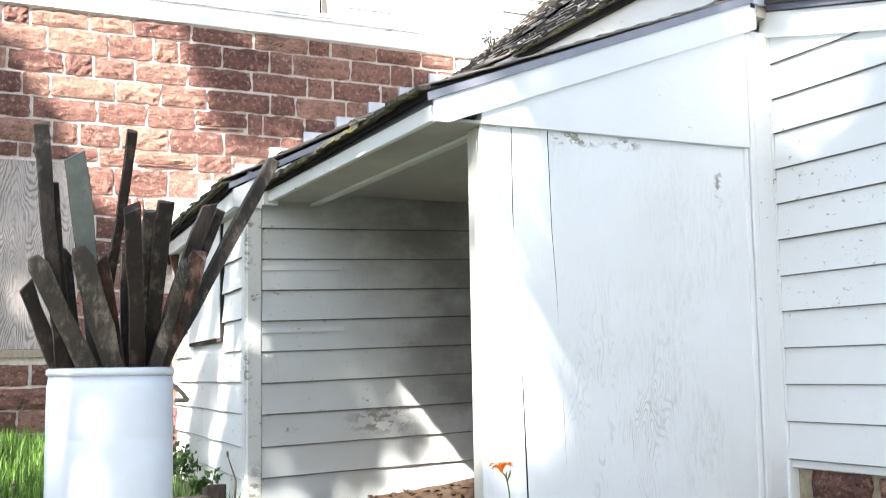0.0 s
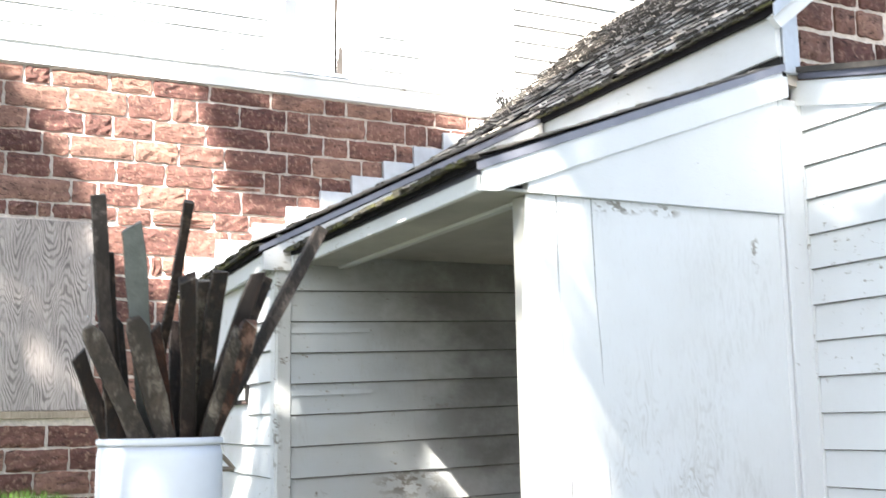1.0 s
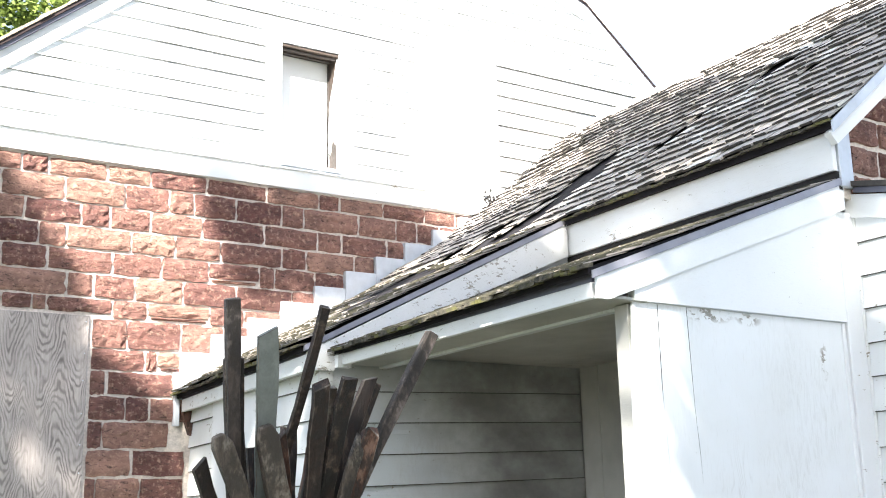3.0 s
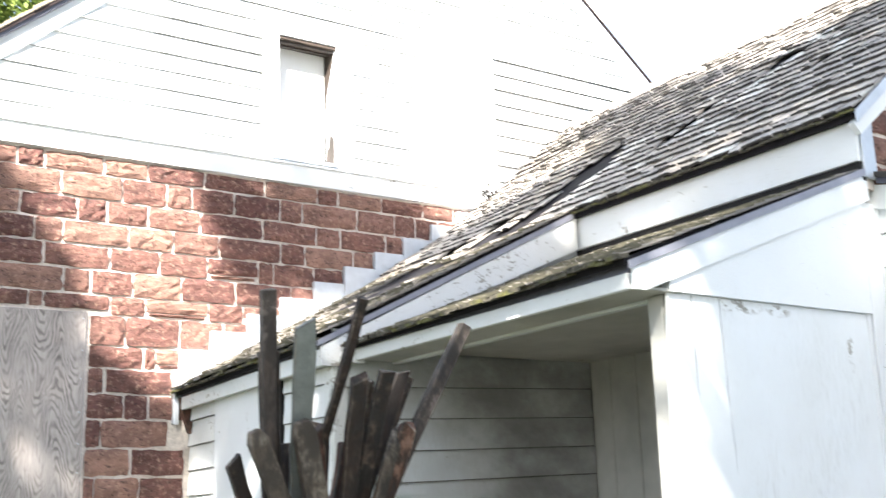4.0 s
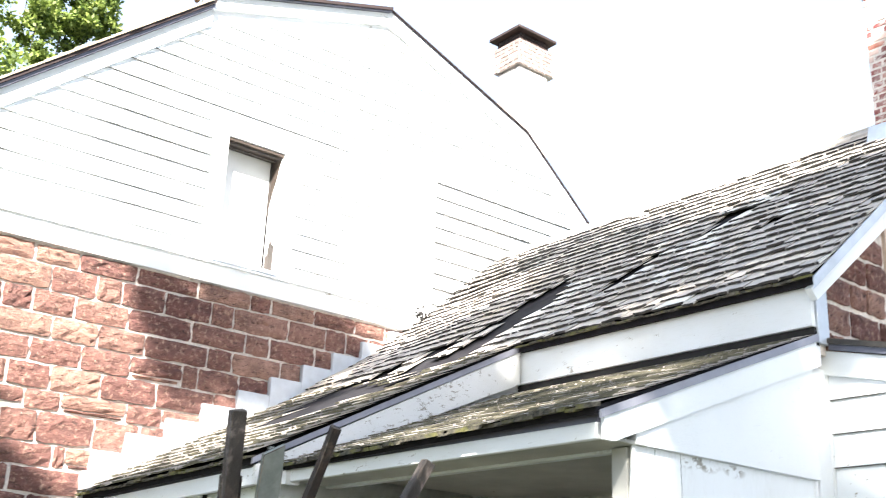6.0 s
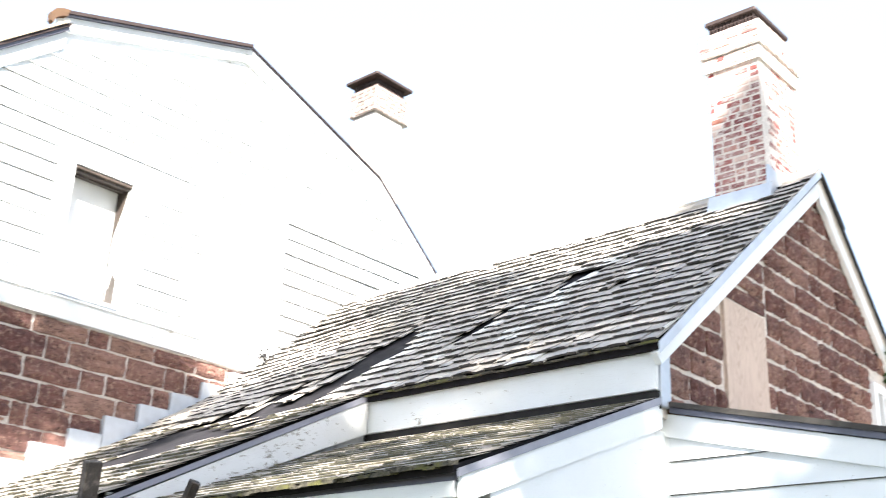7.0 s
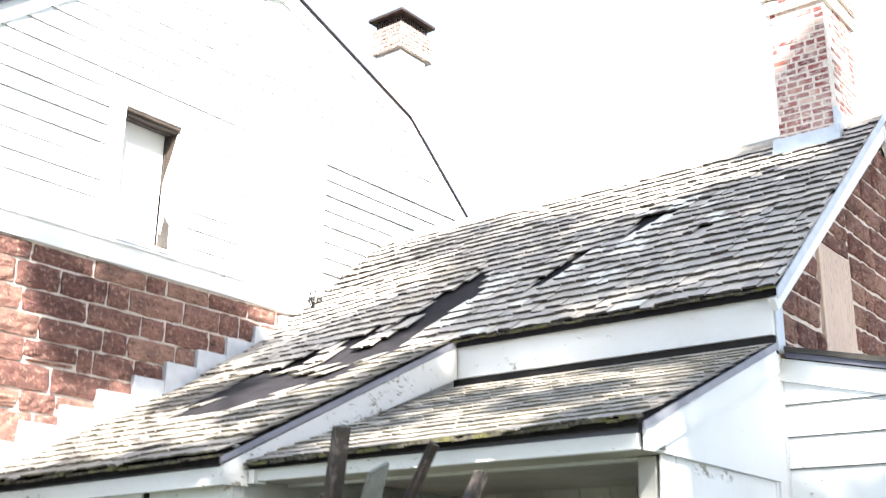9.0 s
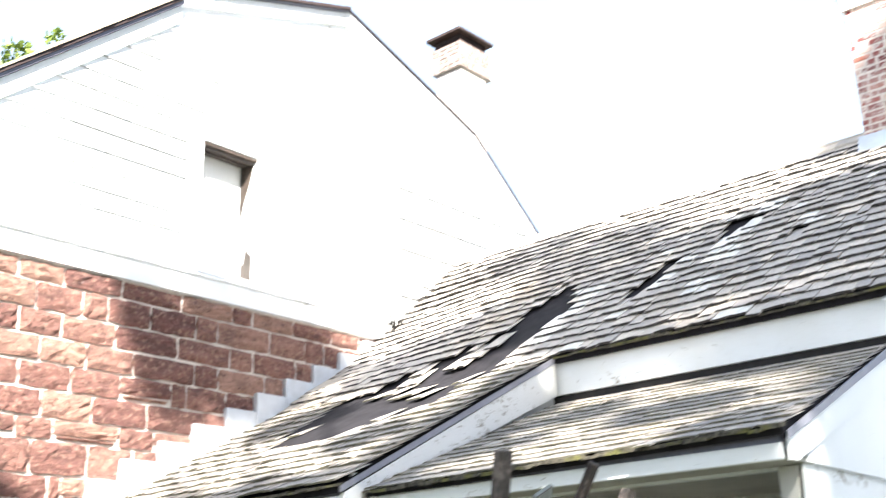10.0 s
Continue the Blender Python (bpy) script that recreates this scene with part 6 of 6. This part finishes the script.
tagged(leaf_cloud("dead_leaves", [(1.45, 5.58, 4.42, 0.05), (1.53, 5.6, 4.40, 0.05)], 16, 0.055, DARK, twig, 3, 1.0), kind="stuff")
tuft = thing("roof_grass", "dry pale grass tuft along the roof's upper edge", "grass", "stuff")
bm = bmesh.new()
r = random.Random(19)
for _ in range(16):
    x = r.uniform(1.75, 2.2)
    rod(bm, (x, 5.66, wing_top(x) - 0.08), (x + r.uniform(-0.10, 0.02), 5.65, wing_top(x) + r.uniform(0.03, 0.12)), 0.003, 0.0012, 4)
part("blades", bm, ROT, tuft)
lily = thing("daylily", "frilly orange daylily flower on a thin green stem", "flower")
FL = Vector((-1.985, -0.85, 0.515))
bm = rod(bmesh.new(), (FL.x + 0.075, FL.y + 0.05, 0.0), (FL.x + 0.045, FL.y + 0.02, FL.z - 0.09), 0.004, 0.003, 6)
rod(bm, (FL.x + 0.045, FL.y + 0.02, FL.z - 0.09), (FL.x + 0.025, FL.y, FL.z - 0.03), 0.003, 0.0025, 6)
rod(bm, (FL.x + 0.025, FL.y, FL.z - 0.03), FL, 0.0025, 0.003, 6)
part("stem", bm, GRASS, lily)
for dx, dz in ((0.038, -0.005), (0.022, -0.012)):
    bm = rod(bmesh.new(), (FL.x + 0.026, FL.y, FL.z - 0.045), (FL.x + dx, FL.y, FL.z + dz - 0.012), 0.002, 0.004, 6)
    rod(bm, (FL.x + dx, FL.y, FL.z + dz - 0.012), (FL.x + dx * 1.1, FL.y, FL.z + dz + 0.006), 0.004, 0.001, 6)
    part("bud", bm, GRASS, lily, "closed green bud")
r = random.Random(21)
for i in range(11):
    a = i * 2 * math.pi / 11 + r.uniform(-0.2, 0.2)
    d, s3, up3 = Vector((math.cos(a), 0.7 * math.sin(a), 0)), Vector((-math.sin(a), 0.7 * math.cos(a), 0)), Vector((0, 0, 1))
    bm = bmesh.new()
    reach, rise = r.uniform(0.038, 0.058), r.uniform(-0.004, 0.026)
    rows = []
    for k in range(5):
        f = k / 4
        c = FL + d * (reach * f) + up3 * (rise * f + 0.020 * math.sin(2.4 * f) - 0.018 * f * f)
        w = 0.013 * math.sin(0.35 + 2.5 * f)
        rows.append([bm.verts.new(c + s3 * (w * q) + up3 * r.uniform(-0.004, 0.004)) for q in (-1, 0, 1)])
    for p, q in zip(rows, rows[1:]):
        for m in (0, 1):
            bm.faces.new((p[m], p[m + 1], q[m + 1], q[m]))
    part("petal", bm, PETAL, lily)
bm = bmesh.new()
r = random.Random(12)
heap = lambda x, y: (0.03 + 0.10 * smooth(-1.4, 0.0, x)) * smooth(1.5, 2.5, y)
cells = [[bm.verts.new((-1.75 + 0.15 * i, 1.45 + 0.15 * j, heap(-1.75 + 0.15 * i, 1.45 + 0.15 * j) + r.uniform(-0.012, 0.012))) for j in range(9)] for i in range(14)]
for i in range(13):
    for j in range(8):
        bm.faces.new((cells[i][j], cells[i + 1][j], cells[i + 1][j + 1], cells[i][j + 1]))
for _ in range(700):
    x, y = r.uniform(-1.75, 0.15), r.uniform(1.6, 2.62)
    a = r.uniform(0, 6.28)
    p = Vector((x, y, heap(x, y) + r.uniform(0, 0.02)))
    d, s3 = Vector((math.cos(a), math.sin(a), r.uniform(-0.5, 0.5))) * 0.032, Vector((-math.sin(a), math.cos(a), r.uniform(-0.5, 0.5))) * 0.016
    bm.faces.new([bm.verts.new(q) for q in (p - d, p + s3, p + d, p - s3)])
tagged(part("leaf_litter", bm, LITTER), "drift of brown dead leaves against the shed wall", "leaf litter", kind="stuff")
for k, (p, q, w, t) in enumerate((((-2.95, 2.02, 0.055), (-2.38, 2.16, 0.055), 0.13, 0.055), ((-2.90, 2.05, 0.113), (-2.42, 2.14, 0.113), 0.11, 0.055), ((-2.93, 2.04, 0.170), (-2.36, 2.18, 0.170), 0.12, 0.055), ((-2.30, 2.18, 0.235), (-2.30, 2.30, 0.205), 0.12, 0.215))):
    bm = bmesh.new()
    p, q = Vector(p), Vector(q)
    d = (q - p).normalized()
    s3 = Vector((-d.y, d.x, 0)).normalized() * w * 0.5
    prism(bm, [p - s3, q - s3, q + s3, p + s3], (0, 0, -t))
    bmesh.ops.bevel(bm, geom=list(bm.edges), offset=0.006, segments=1, affect='EDGES')
    tagged(part("loose_plank", bm, WOOD_GREY if k < 3 else WOOD_DARK), "weathered plank stacked on the ground by the shed" if k < 3 else "dark block of old timber on the ground", "plank", "loose timber by the shed")
bm = bmesh.new()
rod(bm, (-2.16, 2.3, 0.0), (-2.15, 2.3, 0.24), 0.008, 0.006, 6)
rod(bm, (-2.15, 2.3, 0.24), (-2.20, 2.3, 0.385), 0.006, 0.004, 6)
rod(bm, (-2.20, 2.3, 0.385), (-2.205, 2.3, 0.42), 0.009, 0.006, 6)
tagged(part("dead_stalk", bm, WOOD_GREY), "dry grey plant stalk beside the shed corner", "plant")

bm = rod(bmesh.new(), (-3.05, 1.0, 0.0), (-2.95, 0.90, 0.62), 0.012, 0.010, 6)
rod(bm, (-2.95, 0.90, 0.62), (-2.885, 0.80, 0.865), 0.013, 0.012, 6)
rod(bm, (-2.885, 0.80, 0.865), (-2.83, 0.80, 0.82), 0.012, 0.012, 6)
rod(bm, (-2.83, 0.80, 0.82), (-2.785, 0.80, 0.77), 0.012, 0.010, 6)
rod(bm, (-2.785, 0.80, 0.77), (-2.845, 0.82, 0.772), 0.012, 0.014, 6)
tagged(part("dry_branch", bm, WOOD_PALE), "crooked dry branch leaning behind the drum", "branch")

# ---- trees ----
tree((-3.0, 23.0, 0), [(-1.8, 22, 13.5, 3.0), (-4.0, 22.5, 12, 3.0), (-2.5, 22, 17, 3.0), (-0.2, 22, 15.3, 1.2), (-5.5, 23, 15, 3.0)], 42000, 0.15, "large green leafy tree behind the house", 41, 0.45, True)
tree((2.2, 24.0, 0), [(1.7, 22, 15.2, 0.7), (2.4, 22, 15.7, 0.9), (3.1, 22, 16.2, 0.65), (1.9, 22, 14.2, 0.45), (2.2, 22, 17.0, 1.1), (2.9, 22, 17.3, 0.8), (1.4, 22, 16.4, 0.6), (3.05, 22, 15.75, 0.6), (2.7, 22.4, 15.2, 0.5), (3.3, 22, 16.8, 0.5)], 20000, 0.13, "leafy green tree with dark limbs behind the house", 45, 0.25, True)
tree((7.5, 23.0, 0), [(5.9, 22, 15.2, 1.3), (8.0, 22.5, 14.0, 1.8), (7.0, 23, 12.5, 2.0)], 9000, 0.17, "green leafy tree top behind the roof", 42, 0.3, True)


def above(x, y, z, r, far=12.0):
    """A bough that stands between the sun and the place (x, y, z)."""
    return (*(Vector((x, y, z)) - SUN_DIR * far), r)


yard_boughs = [above(-4.0, 5.78, 3.3, 1.0), above(-3.35, 5.78, 3.15, 0.45), above(-2.65, 5.78, 1.75, 0.42), above(-3.6, 5.78, 3.9, 0.3), above(-3.6, 5.78, 1.0, 0.5), above(-2.75, 5.78, 0.9, 0.45), above(-3.2, 5.78, 0.6, 0.4), above(-3.35, 5.78, 1.4, 0.3), above(-3.3, 5.78, 1.9, 0.18, 12.5), above(-2.4, 5.78, 2.0, 0.4), above(-2.25, 5.78, 1.4, 0.45), above(-2.5, 5.78, 0.5, 0.5), above(-4.15, 5.78, 2.0, 0.7), above(-3.3, 5.78, 2.62, 0.25, 12.5), above(-0.1, 5.78, 3.65, 0.55), above(0.6, 5.78, 3.8, 0.5), above(-0.5, 5.78, 4.0, 0.4), above(-1.85, 2.65, 0.6, 0.5, 11)]
yard_boughs += [above(-1.75, 2.65, 1.55, 0.5, 11), above(-1.52, 2.65, 1.22, 0.32, 11), above(-1.44, 2.65, 0.75, 0.28, 11), above(-1.15, 2.65, 0.62, 0.09, 11), above(-0.95, 2.65, 0.45, 0.08, 11), above(-1.08, 2.65, 0.85, 0.07, 11), above(-2.62, 0.42, 1.78, 0.2, 11), above(-2.75, 0.42, 1.5, 0.18, 11), above(-1.08, 2.65, 0.97, 0.15, 11), above(-0.9, 2.65, 0.64, 0.11, 11), above(-0.8, 2.65, 0.33, 0.08, 11), above(-3.06, 0.2, 0.30, 0.32, 10.5), above(-3.06, 0.2, 0.55, 0.3, 10.3), above(-3.3, 0.4, 1.3, 0.5, 11), above(-5.2, 5.78, 4.6, 1.2), above(-1.9, -0.8, 0.6, 0.7, 11), above(-3.06, 0.25, 0.85, 0.28, 10.5)]
yard_boughs += [above(-1.98, 3.2, 2.05, 0.3, 11), above(-1.95, 3.9, 2.05, 0.35, 11), above(-1.93, 4.7, 2.05, 0.35, 11), above(-1.92, 5.4, 2.05, 0.3, 11), above(-1.93, 4.4, 1.6, 0.3, 11), above(-1.96, 3.1, 0.5, 0.35, 11), above(-1.92, 4.4, 0.6, 0.45, 11), above(-1.94, 3.6, 1.5, 0.25, 11), above(-1.2, 2.65, 0.35, 0.2, 11), above(-1.4, 2.65, 0.4, 0.25, 11)]
yard_boughs += [above(-1.3, 5.78, 3.85, 0.34), above(-0.85, 5.78, 3.65, 0.36), above(-1.12, 5.78, 3.45, 0.30), above(-0.45, 5.78, 3.45, 0.32), above(-1.35, 5.78, 4.12, 0.22), above(-0.1, 5.78, 4.05, 0.35)]
tree((-11.5, -7.5, 0), yard_boughs, 18500, 0.17, "tall leafy tree standing in the open yard", 43, 0.4)
shed_boughs = [above(-0.25, 2.6, 3.0, 0.32), above(-0.75, 2.6, 2.72, 0.32), above(-1.25, 2.6, 2.46, 0.30), above(-1.7, 2.6, 2.25, 0.25), above(0.5, 0.1, 3.1, 0.5, 13), above(0.85, 0.1, 3.5, 0.5, 13), above(1.5, 0.1, 4.1, 0.6, 13), above(3.6, 0.1, 3.6, 0.7, 13), above(2.9, 0.1, 4.9, 0.5, 13), above(0.15, -1.12, 2.3, 0.62), above(0.15, -1.2, 1.2, 0.9), above(0.15, -0.6, 0.7, 0.6), above(0.8, 1.0, 3.9, 0.9, 13), above(0.5, 2.2, 3.6, 0.8, 13), above(1.4, 2.2, 4.3, 0.8, 13), above(1.0, 3.6, 3.9, 0.9, 13), above(2.0, 0.1, 3.7, 1.0, 13), above(3.2, 0.1, 4.2, 1.1, 13), above(2.2, 0.1, 4.5, 0.7, 13), above(2.9, 0.1, 3.5, 0.7, 13), above(1.2, 0.1, 3.2, 0.6, 13)]
shed_boughs += [above(-0.6, 1.9, 2.7, 0.35), above(-1.0, 1.0, 2.5, 0.45), above(-1.2, 2.2, 2.4, 0.3), above(-1.2, 3.3, 2.6, 0.35), above(0.2, 0.8, 3.0, 0.6), above(2.3, 4.4, 5.0, 0.6, 13), above(2.48, 0.48, 6.12, 0.30, 13), above(2.48, 0.62, 5.80, 0.42, 13), above(2.5, 0.5, 5.45, 0.35, 13)]
shed_boughs += [above(0.15, -2.2, 1.8, 1.2), above(1.7, 1.0, 4.6, 0.7, 13), above(1.9, 3.3, 4.7, 0.7, 13), above(-0.4, 4.9, 3.0, 0.5), above(0.6, 4.6, 3.6, 0.7), above(4.2, 0.1, 3.8, 0.8, 13)]
shed_boughs += [above(-1.5, 2.6, 2.32, 0.3), above(-0.97, 2.6, 2.6, 0.3), above(-0.5, 2.6, 2.85, 0.3), above(-0.15, 2.6, 2.95, 0.25), above(-1.87, 0.3, 2.1, 0.3), above(-1.6, 0.3, 2.3, 0.3)]
tree((-7.0, -12.5, 0), shed_boughs + [above(0.15, 0.3 + 0.3 * i, 3.12, 0.16, 12) for i in range(8)], 29500, 0.17, "tall leafy tree shading the sheds", 44, 0.4)
front_boughs = [above(-0.25, 0.1, 1.9, 0.75, 27), above(-0.15, 0.1, 0.8, 0.8, 27), above(-0.50, 0.1, 1.35, 0.45, 27), above(-0.55, 0.1, 0.7, 0.5, 27), above(-0.40, 0.1, 2.0, 0.35, 27), above(-0.75, 0.1, 0.15, 0.45, 27), above(-0.2, 0.1, 2.6, 0.45, 27), above(-0.05, 0.1, 1.3, 0.6, 27), above(-0.88, 0.05, 1.55, 0.36, 27), above(-0.92, 0.05, 1.95, 0.36, 27), above(-0.90, 0.05, 1.05, 0.34, 27), above(-0.85, 0.0, 2.30, 0.32, 27)]
tree((-15.5, -16.5, 0), front_boughs, 10800, 0.17, "tall leafy tree at the far side of the yard", 46, 0.4)
